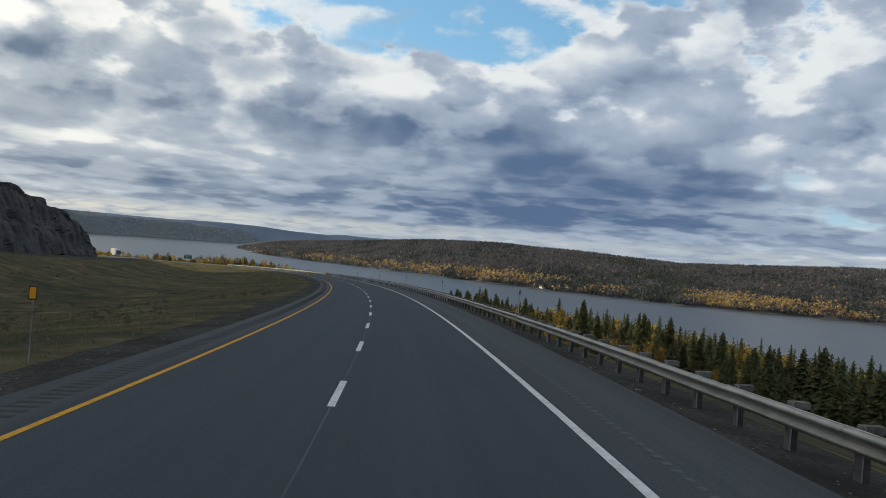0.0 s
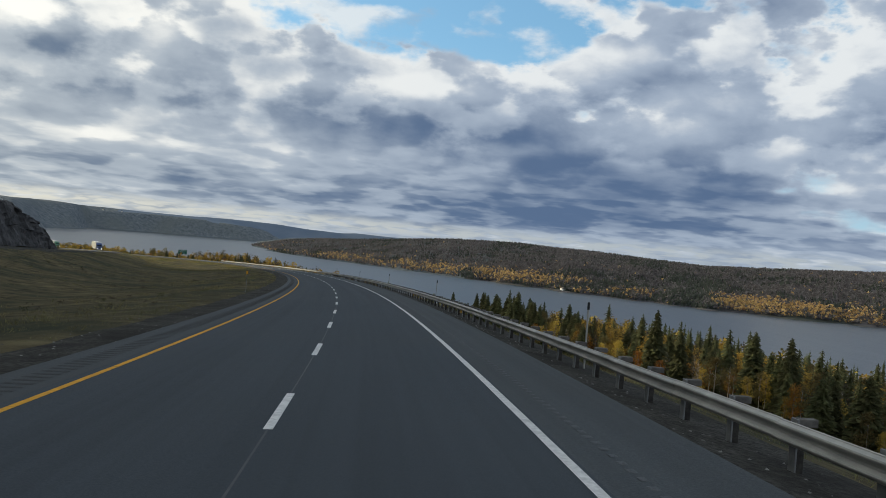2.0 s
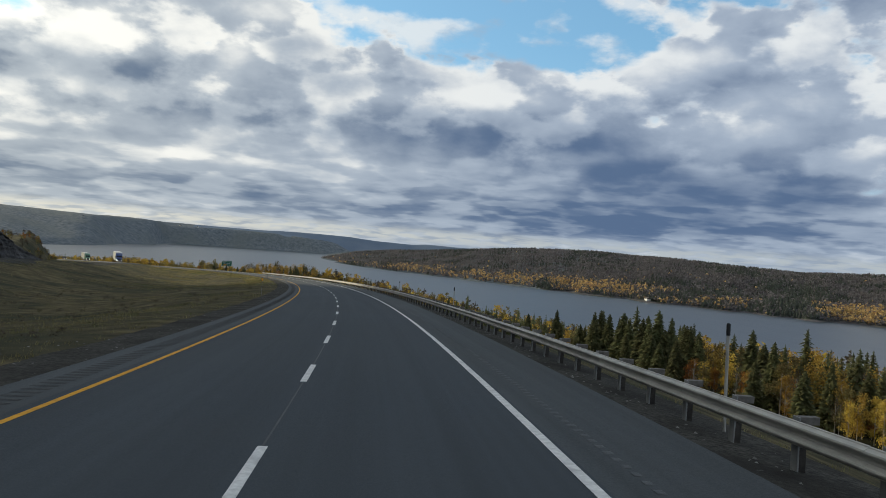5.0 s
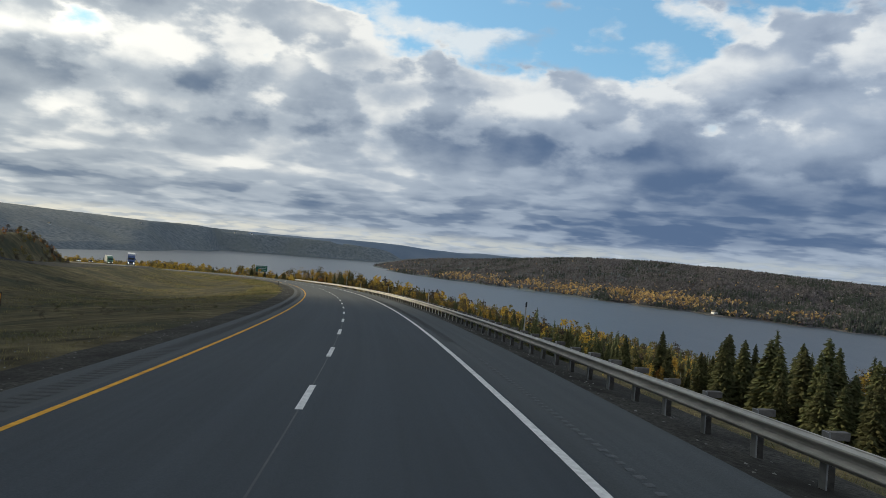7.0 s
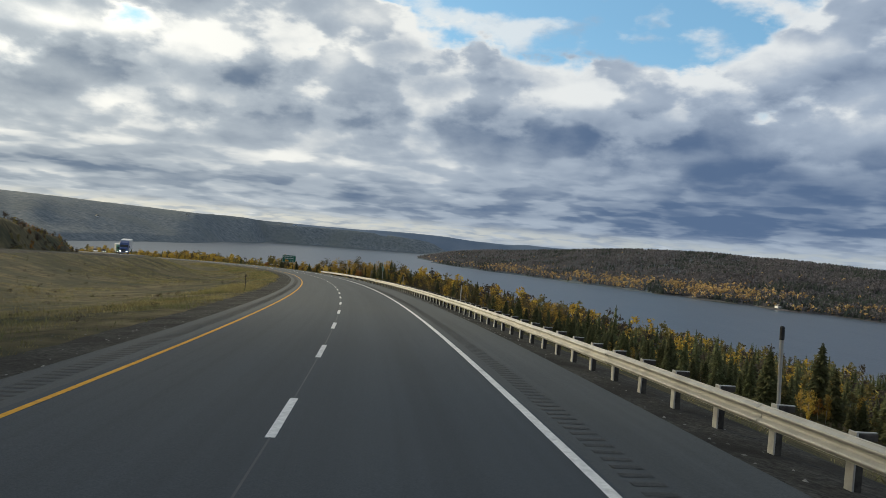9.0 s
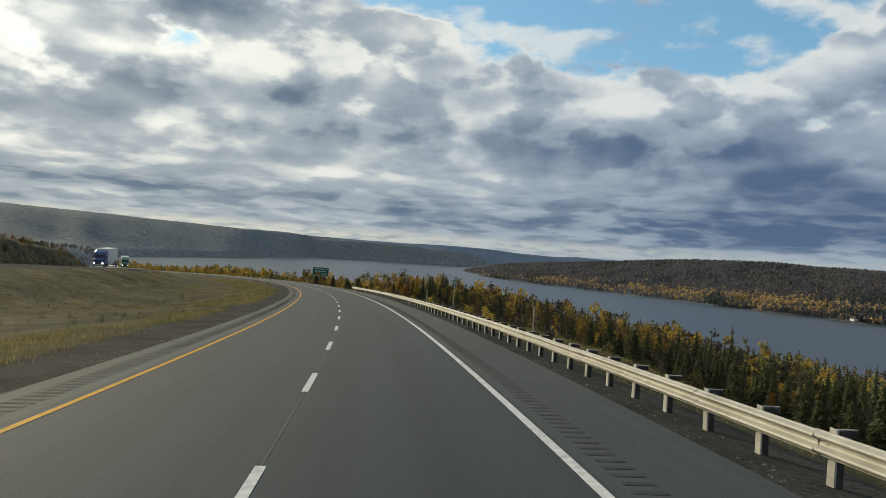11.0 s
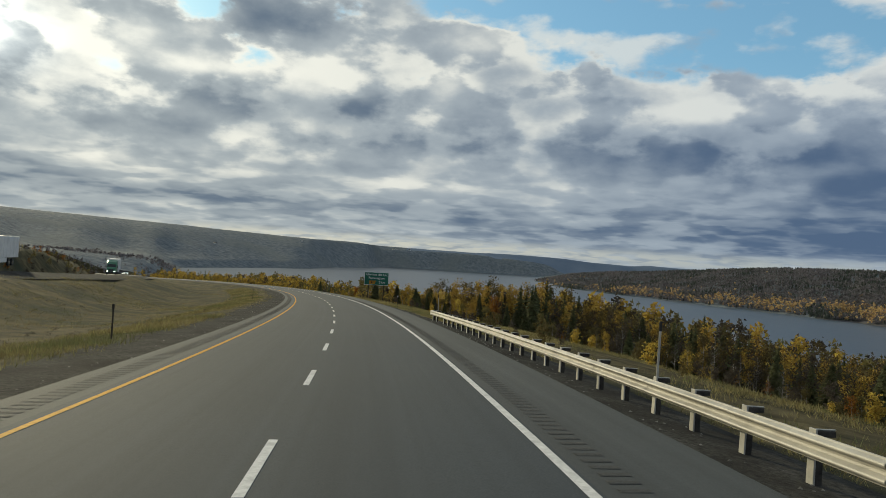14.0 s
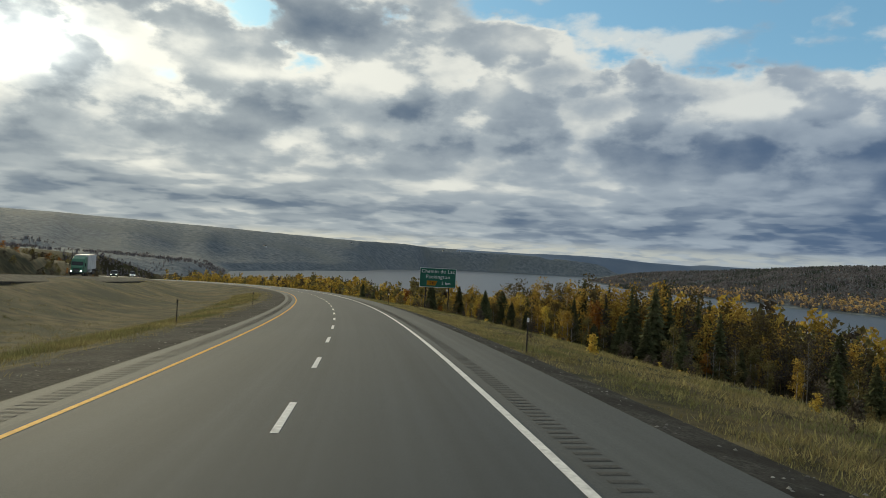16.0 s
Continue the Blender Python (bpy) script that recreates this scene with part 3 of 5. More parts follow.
def treeline(s):
    return np.interp(s, (-50, 106, 122, 180, 250, 320, 400, 450, 500, 540, 580, 620, 660, 700, 960), (60, 60, 74, 80, 89, 94, 92, 86, 76, 64, 50, 38, 31, 26, 23))


ground = build_ground()


def build_lake():
    bm = bmesh.new(); bmesh.ops.create_grid(bm, x_segments=8, y_segments=8, size=5000)
    me = mesh_of("lake", bm, WATER); ob = new("lake", me); ob.location = (-300, 300, LAKE)
    return tagged(ob, "wide grey-blue lake ruffled by wind", "water", kind="structure")


build_lake()


def strip(name, d0, d1, z, material, s0, s1, step=4.0, skirt=0.0, parent=None, dz=0.0):
    """A ribbon along the bend between two offsets (numbers or functions of s), with a map of (across, along)."""
    f0 = d0 if callable(d0) else (lambda s: d0)
    f1 = d1 if callable(d1) else (lambda s: d1)
    bm = bmesh.new(); prev = None; n = max(1, int(round((s1 - s0) / step)))
    lane = bm.loops.layers.uv.new("lane")
    where = {}
    for i in range(n + 1):
        s = s0 + (s1 - s0) * i / n
        row = [(f0(s), road_xyz(s, f0(s), z)), (f1(s), road_xyz(s, f1(s), z + dz))]
        if skirt:
            row = [(row[0][0], row[0][1] - Vector((0, 0, skirt)))] + row + [(row[1][0], row[1][1] - Vector((0, 0, skirt)))]
        verts = []
        for d, p in row:
            v = bm.verts.new(p); where[v] = (d, s); verts.append(v)
        if prev:
            for a in range(len(verts) - 1):
                f = bm.faces.new((prev[a], prev[a + 1], verts[a + 1], verts[a]))
                for lp in f.loops:
                    lp[lane].uv = where[lp.vert]
        prev = verts
    ob = new(name, mesh_of(name, bm, material)); ob.parent = parent
    return ob



road = tagged(strip("road", -3.85, 3.95, 0.0, ASPHALT, -80, 930, skirt=0.2), "two dark asphalt lanes of a divided highway in a bend", "road", kind="structure")
tagged(strip("road_shoulder", 3.95, 6.1, -0.003, SHOULDER, -80, 930, skirt=0.2), "paved grey shoulder beside the outer lane", "road shoulder", kind="structure")
tagged(strip("road_shoulder", -5.0, -3.85, -0.003, SHOULDER, -80, 930, skirt=0.2), "narrow paved grey shoulder beside the median", "road shoulder", kind="structure")
tagged(strip("gravel_verge", 6.1, lambda s: 8.3 - 0.6 * float(smooth01((s - 425) / 20.0)), -0.04, GRAVEL, -80, 930, dz=-0.30, skirt=0.15), "dark crushed gravel edge along the outer shoulder", "gravel", kind="structure")
tagged(strip("gravel_verge", lambda s: -6.6 - 0.9 * float(smooth01((s - 250) / 90.0)) + 0.06 * math.sin(s * 0.9) + 0.05 * math.sin(s * 2.3), -5.0, -0.12, GRAVEL, -80, 930, step=1.0, dz=0.07, skirt=0.15), "dark crushed gravel edge along the median", "gravel", kind="structure")
strip("edge_line_white", 3.74, 3.89, 0.006, WHITE, -80, 930, parent=road)
strip("edge_line_yellow", -3.66, -3.54, 0.006, YELLOW, -80, 930, parent=road)
strip("lane_joint", -0.012, 0.018, 0.004, SEALANT, -80, 330, parent=road)
opposite = tagged(strip("opposite_road", lambda s: float(opp_edge(s)) - 11.0, lambda s: float(opp_edge(s)), 2.35, ASPHALT, -60, 930, skirt=0.5), "opposite carriageway beyond the grass median", "road", kind="structure")
strip("opposite_edge_line", lambda s: float(opp_edge(s)) - 0.75, lambda s: float(opp_edge(s)) - 0.6, 2.37, YELLOW, -60, 930, parent=opposite)
strip("opposite_edge_line", lambda s: float(opp_edge(s)) - 8.3, lambda s: float(opp_edge(s)) - 8.15, 2.37, WHITE, -60, 930, parent=opposite)
tagged(strip("opposite_verge", lambda s: float(opp_edge(s)), lambda s: float(opp_edge(s)) + 3.5, 2.34, GRAVEL, -60, 930, dz=-0.80, skirt=0.4), "gravel edge of the opposite carriageway", "gravel", kind="structure")

DASH, DASH0 = 8.512, 11.83
bm = bmesh.new()
quad = [(-0.065, 0, 0), (0.065, 0, 0), (0.065, DASH / 3, 0), (-0.065, DASH / 3, 0)]
bm.faces.new([bm.verts.new(p) for p in quad])
for f in bmesh.ops.extrude_face_region(bm, geom=bm.faces[:])["geom"]:
    if isinstance(f, bmesh.types.BMVert):
        f.co.z += 0.006
dash_mesh = mesh_of("dash", bm, WHITE)
for k in range(-9, 106):
    part("dash", dash_mesh, None, road, m=road_pose(DASH0 + DASH * k, 0.0, 0.001, flat=False))


def rumble(d0, d1, s0, s1, label, material):
    V, F = [], []
    rng = random.Random(5)
    n = int((s1 - s0) / 0.36)
    for i in range(n):
        s = s0 + i * 0.36
        j = rng.uniform(-0.03, 0.03); l0 = rng.uniform(0.0, 0.03); l1 = rng.uniform(0.0, 0.03)
        b = len(V)
        for (dd, ss, zz) in ((d0 + l0, s, 0.001), (d1 - l1, s + j * 0.3, 0.001), (d1 - l1, s + 0.17, 0.001), (d0 + l0, s + 0.17, 0.001),
                             (d0 + 0.03, s + 0.03, 0.005), (d1 - 0.03, s + 0.03, 0.005), (d1 - 0.03, s + 0.12, 0.006), (d0 + 0.03, s + 0.12, 0.006)):
            V.append(tuple(road_xyz(ss, dd, zz)))
        F += [(b + 4, b + 5, b + 6, b + 7), (b, b + 1, b + 5, b + 4), (b + 1, b + 2, b + 6, b + 5), (b + 2, b + 3, b + 7, b + 6), (b + 3, b, b + 4, b + 7)]
    me = bpy.data.meshes.new("rumble_strip"); me.from_pydata(V, [], F); me.materials.append(material)
    tagged(new("rumble_strip", me), label, "rumble strip", kind="stuff")


rumble(4.44, 4.60, -12, 215, "narrow milled rumble strip grooves in the outer shoulder", PALE_GROOVE)
rumble(4.15, 4.58, 215, 560, "milled rumble strip grooves in the outer shoulder", GROOVE)
rumble(-4.62, -4.10, -12, 560, "milled rumble strip grooves beside the yellow line", GROOVE)

# ---- rock cut beyond the opposite carriageway ----


def build_rock():
    V, F = [], []
    ss = np.arange(50, 392, 1.4); nz = 26
    rng = np.random.RandomState(11)
    for i, s in enumerate(ss):
        h = max(float(rock_height(s)) * float(1 - smooth01((s - 310) / 78.0)), 0.05) * (1 + 0.05 * math.sin(s * 0.21))
        d0 = float(bank_foot(s)) + 1.0
        for k in range(nz):
            u = k / (nz - 1)
            ledge = noise.noise(Vector((s * 0.07, u * 3.0, 3.1))) * 0.9 + noise.noise(Vector((s * 0.45, u * 9, 7.7))) * 0.45
            crack = -1.3 * max(0.0, noise.noise(Vector((s * 0.30 + u * 0.5, 1.3, u * 0.5)))) + noise.cell(Vector((s * 0.28 + u * 0.6, u * 2.2, 0.5))) * 0.8
            out = (ledge + crack) * min(1.0, h / 8.0)
            zz = 1.6 + u * h + noise.noise(Vector((s * 0.15, 4.4, u * 9))) * 0.5 * min(1.0, h / 8.0)
            V.append(tuple(road_xyz(s, d0 - u * h * 0.42 + out - (6 if k == nz - 1 else 0), 0.9 + zz - (0.4 if k == nz - 1 else 0))))
    for i in range(len(ss) - 1):
        for k in range(nz - 1):
            a = i * nz + k
            F.append((a, a + 1, a + nz + 1, a + nz))
    me = bpy.data.meshes.new("rock_face"); me.from_pydata(V, [], F); me.materials.append(ROCK)
    tagged(new("rock_face", me), "dark blasted rock face with vertical cracks", "rock face", kind="structure")


build_rock()

# ---- guardrail ----


def beam_mesh(length):
    """W-shaped steel beam with rolled edges; faces the road on -x."""
    prof = ((0.000, 0.155), (-0.018, 0.150), (-0.022, 0.135), (-0.075, 0.105), (-0.083, 0.085), (-0.075, 0.065), (-0.012, 0.030), (-0.004, 0.0),
            (-0.012, -0.030), (-0.075, -0.065), (-0.083, -0.085), (-0.075, -0.105), (-0.022, -0.135), (-0.018, -0.150), (0.000, -0.155))
    bm = bmesh.new(); rows = []
    for y in (0.0, length):
        outer = [bm.verts.new((x, y, z)) for x, z in prof]
        inner = [bm.verts.new((x + 0.006, y, z * 0.985)) for x, z in prof]
        rows.append(outer + inner[::-1])
    n = len(rows[0])
    for k in range(n):
        bm.faces.new((rows[0][k], rows[1][k], rows[1][(k + 1) % n], rows[0][(k + 1) % n]))
    bm.faces.new(rows[0]); bm.faces.new(rows[1][::-1])
    me = mesh_of("rail", bm, STEEL)
    return me


def build_guardrail():
    SP, PH, S_END = 1.778, 0.33, 432.6
    base = Matrix.Translation(road_xyz(200, 7.2, -0.3)); inv = base.inverted()
    rail = empty("guardrail", base, "long galvanised W-beam guardrail on steel and timber posts", "guardrail")
    zc = 0.35; grow = Matrix.Diagonal((1.08, 1, 1.08, 1))
    seg = SP * 2
    beam = beam_mesh(seg + 0.08)
    n = int((S_END + 30) / seg)
    for k in range(n):
        s = S_END - (k + 1) * seg
        j = random.uniform(-0.006, 0.006)
        part("rail", beam, None, rail, m=inv @ road_pose(s - 0.04, 7.11 + j + (0.004 if k % 2 else 0), zc + j, flat=False) @ grow)
    front_me = mesh_of("post", boxm(-0.014, 0.012, -0.080, 0.080, -0.75, 0.70, 0.005), POSTSTEEL)
    shaded_me = mesh_of("post", boxm(-0.014, 0.012, -0.080, 0.080, -0.75, 0.70, 0.005), SHADESTEEL)
    # The core is the post's web; its dark colour holds the shade there.
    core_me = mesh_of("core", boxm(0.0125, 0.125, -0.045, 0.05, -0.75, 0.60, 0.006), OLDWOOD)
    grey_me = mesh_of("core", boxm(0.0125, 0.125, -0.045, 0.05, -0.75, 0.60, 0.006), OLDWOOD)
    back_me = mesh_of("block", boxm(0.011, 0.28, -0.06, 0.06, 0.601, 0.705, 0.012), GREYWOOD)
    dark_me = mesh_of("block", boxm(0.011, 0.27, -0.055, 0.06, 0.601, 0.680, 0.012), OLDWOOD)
    cap_me = mesh_of("strap", boxm(0.0, 0.28, -0.03, 0.012, 0.683, 0.697, 0.004), POSTSTEEL)
    bolt = bmesh.new(); bmesh.ops.create_cone(bolt, cap_ends=True, segments=8, radius1=0.018, radius2=0.013, depth=0.02, matrix=Matrix.Translation((-0.068, 0, 0.505)) @ Matrix.Rotation(math.pi / 2, 4, "Y"))
    bolt_me = mesh_of("bolt", bolt, POSTSTEEL)
    spots = [PH + SP * k for k in range(-16, 241)] + [430.4, 432.2]
    for spot in spots:
        lean = Matrix.Rotation(random.uniform(-0.02, 0.02), 4, "Y") @ Matrix.Rotation(random.uniform(-0.02, 0.02), 4, "X")
        p = part("post", front_me if spot > 235 else shaded_me, None, rail, m=inv @ road_pose(spot, 7.2, random.uniform(-0.015, 0.015) - 0.195) @ lean @ grow)
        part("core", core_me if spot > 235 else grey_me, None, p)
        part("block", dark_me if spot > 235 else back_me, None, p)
        part("bolt", bolt_me, None, p)
        if spot > 235:
            part("strap", cap_me, None, p)
    # flared end piece
    end = bmesh.new(); rows = []
    for x, y, hh in ((0, 0, 0.155), (-0.02, 0.35, 0.155), (0.05, 0.55, 0.15), (0.17, 0.62, 0.14)):
        rows.append([end.verts.new((x + 0.01, y, z)) for z in (-hh, hh)])
    for a, b in zip(rows, rows[1:]):
        end.faces.new((a[0], b[0], b[1], a[1]))
    bmesh.ops.solidify(end, geom=end.faces[:], thickness=0.008)
    part("end_shoe", end, STEEL, rail, m=inv @ road_pose(S_END, 7.09, zc, flat=False) @ grow)


build_guardrail()


def snow_pole(s, d, h=2.03):
    m = road_pose(s, d, -0.35) @ pose(0, 0, 0, random.uniform(-1.5, 1.5), random.uniform(-1.5, 1.5), 0)
    ob = empty("snow_pole", m, "tall grey marker pole with a black tip behind the guardrail", "marker pole", "poles along the guardrail")
    bm = bmesh.new(); tube(bm, [(0, 0, -0.3), (0, 0, h - 0.22)], [0.03, 0.03], 8)
    part("pole", bm, POSTSTEEL, ob, smooth=False)
    bm = bmesh.new(); tube(bm, [(0, 0, h - 0.22), (0, 0, h - 0.02), (0, 0, h)], [0.037, 0.037, 0.02], 8)
    part("tip", bm, BLACK, ob, "black sleeve")


for s in (1.5, 37.5, 73.6, 109.5, 145.4, 181.3, 216.8, 251.6, 287.4, 323.2, 358.8, 394.2, 432.6):
    snow_pole(s, 7.62)


def gz(s, d):
    p = road_xyz(s, d)
    return float(ground_height(p.x, p.y))


def on_ground(s, d, yaw=0.0, sink=0.0):
    p = road_xyz(s, d)
    return Matrix.Translation((p.x, p.y, gz(s, d) - sink)) @ Matrix.Rotation(s / R0 + yaw, 4, "Z")


def delineator(s, d, h, white):
    ob = empty("delineator", on_ground(s, d), "thin brown roadside delineator post standing in the grass edge", "delineator", "delineators")
    part("stake", boxm(-0.03, 0.03, -0.015, 0.015, -0.3, h, 0.005), OLDWOOD, ob)
    part("reflector", boxm(-0.05, 0.05, -0.028, -0.016, h - 0.2, h - 0.02, 0.006), SIGNWHITE if white else OLDWOOD, ob, "small reflector plate")


for s, d, h, w in ((300, -7.4, 1.35, False), (408, -8.2, 1.4, False), (480, -9.2, 1.4, False), (512, -7.8, 1.3, False), (435.8, 7.9, 1.35, False), (465, 8.2, 1.5, True), (531, 8.3, 1.5, True), (590, 8.3, 1.5, True)):
    delineator(s, d, h, w)


def hazard_marker(s, d):
    ob = empty("median_marker", on_ground(s, d), "small orange reflector plate on a thin dark stake", "marker post", "markers along the median")
    part("stake", boxm(-0.013, 0.013, -0.012, 0.012, -0.3, 1.62, 0.004), SHADESTEEL, ob)
    part("backing", boxm(-0.085, 0.085, -0.026, -0.017, 1.36, 1.66, 0.008), SIGNBLACK, ob, "dark backing plate")
    part("reflector", boxm(-0.068, 0.068, -0.034, -0.024, 1.385, 1.635, 0.008), SIGNORANGE, ob, "orange reflector plate")


for s in (16.0, 110.0, 203.0):
    hazard_marker(s, -6.8)


def text_part(words, size, x, z, material, parent):
    cu = bpy.data.curves.new("lettering", "FONT"); cu.body, cu.size, cu.align_x, cu.align_y = words, size, "CENTER", "CENTER"
    cu.extrude = 0.004; cu.space_character = 1.12; cu.offset = 0.006
    cu.materials.append(material)
    ob = new("lettering", cu); ob.parent = parent; ob.matrix_basis = Matrix.Translation((x, -0.052, z)) @ Matrix.Rotation(math.pi / 2, 4, "X")
    return ob


def guide_sign():
    m = Matrix.Translation(road_xyz(541, 16.8, 0)) @ Matrix.Rotation(541 / R0 + radians(2), 4, "Z")
    m.translation.z = road_xyz(541, 16.8, 0).z + 3.35
    ob = empty("guide_sign", m, "green highway direction sign on steel posts before the trees", "road sign")
    w, h = 2.75, 1.42
    part("border", boxm(-w, w, -0.03, 0.0, -h, h, 0.012), SIGNWHITE, ob, "thin white border")
    panel = part("panel", boxm(-w + 0.06, w - 0.06, -0.045, -0.02, -h + 0.06, h - 0.06, 0.01), SIGNGREEN, ob, "green sheeting")
    text_part("Chemin du Lac", 0.74, 0.0, 0.92, SIGNWHITE, ob)
    text_part("Packington", 0.74, 0.0, 0.12, SIGNWHITE, ob)
    text_part("2 km", 0.62, 1.25, -0.80, SIGNWHITE, ob)
    bm = bmesh.new()
    vs = [bm.verts.new((x, -0.05, z)) for x, z in ((-1.65, -1.15), (-0.35, -1.15), (-0.05, -0.45), (-1.65, -0.45))]
    bm.faces.new(vs); bmesh.ops.solidify(bm, geom=bm.faces[:], thickness=0.004)
    part("exit_tab", bm, SIGNORANGE, ob, "orange exit tab")
    text_part("24", 0.55, -0.92, -0.80, SIGNBLACK, ob)
    for x in (-1.75, 1.75):
        post = bmesh.new(); box(post, x - 0.075, x + 0.075, 0.02, 0.035, -5.5, h - 0.1); box(post, x - 0.075, x + 0.075, 0.135, 0.15, -5.5, h - 0.1); box(post, x - 0.01, x + 0.01, 0.036, 0.134, -5.5, h - 0.1)
        part("post", post, OLDWOOD, ob, "dark weathered post")
    for z in (-0.9, 0.0, 0.9):
        part("stringer", boxm(-w + 0.1, w - 0.1, 0.001, 0.019, z - 0.05, z + 0.05), POSTSTEEL, ob)


guide_sign()

def distance_marker():
    m = road_pose(344.9, 7.65, 0.0)
    ob = empty("distance_marker", m, "narrow green kilometre marker on a steel pole behind the guardrail", "road sign")
    bm = bmesh.new(); tube(bm, [(0, 0, -0.5), (0, 0, 2.47)], [0.024, 0.024], 8); part("pole", bm, POSTSTEEL, ob)
    for z0, z1 in ((2.345, 2.53), (1.83, 2.335)):
        part("plate_edge", boxm(-0.12, 0.12, -0.036, -0.028, z0, z1, 0.003), SIGNWHITE, ob, "thin white border")
        part("plate", boxm(-0.112, 0.112, -0.041, -0.034, z0 + 0.008, z1 - 0.008, 0.002), SIGNGREEN, ob, "green sheeting")
    for words, size, z in (("km", 0.13, 2.44), ("2", 0.25, 2.205), ("2", 0.25, 1.965)):
        t = text_part(words, size, 0.0, z, SIGNWHITE, ob); t.data.offset = 0.003; t.data.extrude = 0.001; t.matrix_basis = Matrix.Translation((0, -0.0435, z)) @ Matrix.Rotation(math.pi / 2, 4, "X")


distance_marker()

# ---- vehicles on the opposite carriageway (they face the camera: -y is their front) ----


def wheel(parent, x, y, r=0.5, w=0.28):
    bm = bmesh.new(); bmesh.ops.create_cone(bm, cap_ends=True, segments=20, radius1=r, radius2=r, depth=w, matrix=Matrix.Rotation(math.pi / 2, 4, "Y"))
    bmesh.ops.bevel(bm, geom=[e for e in bm.edges if e.calc_face_angle(0) > 1], offset=0.05, segments=2, affect="EDGES")
    t = part("wheel", bm, BLACK, parent, m=Matrix.Translation((x, y, r)))
    bm = bmesh.new(); bmesh.ops.create_cone(bm, cap_ends=True, segments=16, radius1=r * 0.55, radius2=r * 0.45, depth=w + 0.03, matrix=Matrix.Rotation(math.pi / 2, 4, "Y"))
    part("rim", bm, CHROME, t)


def tractor_trailer(name, s, paint, label, box_len=14.5, day=False, nose=1.5):
    d = float(opp_edge(s)) - 6.4
    ob = empty(name, road_pose(s, d, 2.36), label, "truck", "oncoming trucks")
    def loft(rows):
        bm = bmesh.new(); prev = None
        for y, w, z0, z1 in rows:
            r = [bm.verts.new(p) for p in ((-w, y, z0), (w, y, z0), (w, y, z1 - 0.12), (w - 0.15, y, z1), (-w + 0.15, y, z1), (-w, y, z1 - 0.12))]
            if prev:
                for k in range(6):
                    bm.faces.new((prev[k], prev[(k + 1) % 6], r[(k + 1) % 6], r[k]))
            else:
                bm.faces.new(r[::-1])
            prev = r
        bm.faces.new(prev); return bm
    part("hood", loft(((0.0, 0.85, 0.75, 1.65), (0.25, 1.0, 0.7, 1.85), (nose, 1.12, 0.7, 2.05))), paint, ob)
    cab = part("cab", loft(((nose - 0.02, 1.15, 0.7, 2.05), (nose + 0.45, 1.18, 0.7, 2.85), (nose + 0.9, 1.2, 0.7, 3.35), (nose + 2.4, 1.22, 0.7, 3.85), (nose + 3.0, 1.22, 0.7, 3.85))), paint, ob)
    glass = bmesh.new(); vs = [glass.verts.new(p) for p in ((-1.02, nose + 0.02, 2.10), (1.02, nose + 0.02, 2.10), (1.0, nose + 0.42, 2.78), (-1.0, nose + 0.42, 2.78))]
    glass.faces.new(vs); bmesh.ops.translate(glass, verts=glass.verts[:], vec=(0, -0.035, 0.01)); bmesh.ops.solidify(glass, geom=glass.faces[:], thickness=0.02)
    part("windshield", glass, DARKGLASS, cab, "dark windshield")
    grille = part("grille", boxm(-0.6, 0.6, -0.04, 0.02, 0.85, 1.5, 0.02), BLACK, ob, "dark grille")
    for k in range(4):
        part("grille_bar", boxm(-0.56, 0.56, -0.055, -0.042, 0.93 + 0.14 * k, 0.97 + 0.14 * k), CHROME, grille)
    part("bumper", boxm(-1.2, 1.2, -0.18, 0.1, 0.35, 0.72, 0.06), CHROME if not day else BLACK, ob)
    for x in (-0.86, 0.86):
        part("headlight", boxm(x - 0.17, x + 0.17, -0.06, 0.1, 0.85, 1.1, 0.04), LAMP, ob, "lit headlight")
        mir = part("mirror", boxm(x * 1.62 - 0.08, x * 1.62 + 0.08, nose + 0.3, nose + 0.42, 1.9, 2.55, 0.03), BLACK, ob)
        part("mirror_arm", boxm(min(x, x * 1.6) * 1.0, max(x, x * 1.6), nose + 0.34, nose + 0.38, 2.5, 2.54), BLACK, ob)
    tr = nose + 3.6
    trailer = part("trailer_box", boxm(-1.28, 1.28, tr, tr + box_len, 1.15, 4.05, 0.03), BOXWHITE, ob, "white box trailer")
    for k in range(int(box_len / 1.2)):
        for x in (-1.285, 1.285):
            part("side_post", boxm(x - 0.012, x + 0.012, tr + 0.6 + 1.2 * k, tr + 0.66 + 1.2 * k, 1.2, 4.0), BOXWHITE, trailer)
    part("chassis", boxm(-0.5, 0.5, 0.6, tr + box_len - 0.4, 0.6, 0.9, 0.02), BLACK, ob)
    part("side_skirt", boxm(-1.22, 1.22, tr + 3.0, tr + box_len - 4.0, 0.5, 1.1, 0.02), BOXWHITE, ob)
    for y in (0.9, nose + 2.4, nose + 3.7, tr + box_len - 3.0, tr + box_len - 1.7):
        for x in (-1.05, 1.05):
            wheel(ob, x, y)
    return ob


tractor_trailer("semi_truck", 472, CABBLUE, "blue semi truck with white trailer and lit headlights")
tractor_trailer("box_truck", 592, CABGREEN, "green-cab truck with a short white box body", box_len=8.5, day=True, nose=0.9)


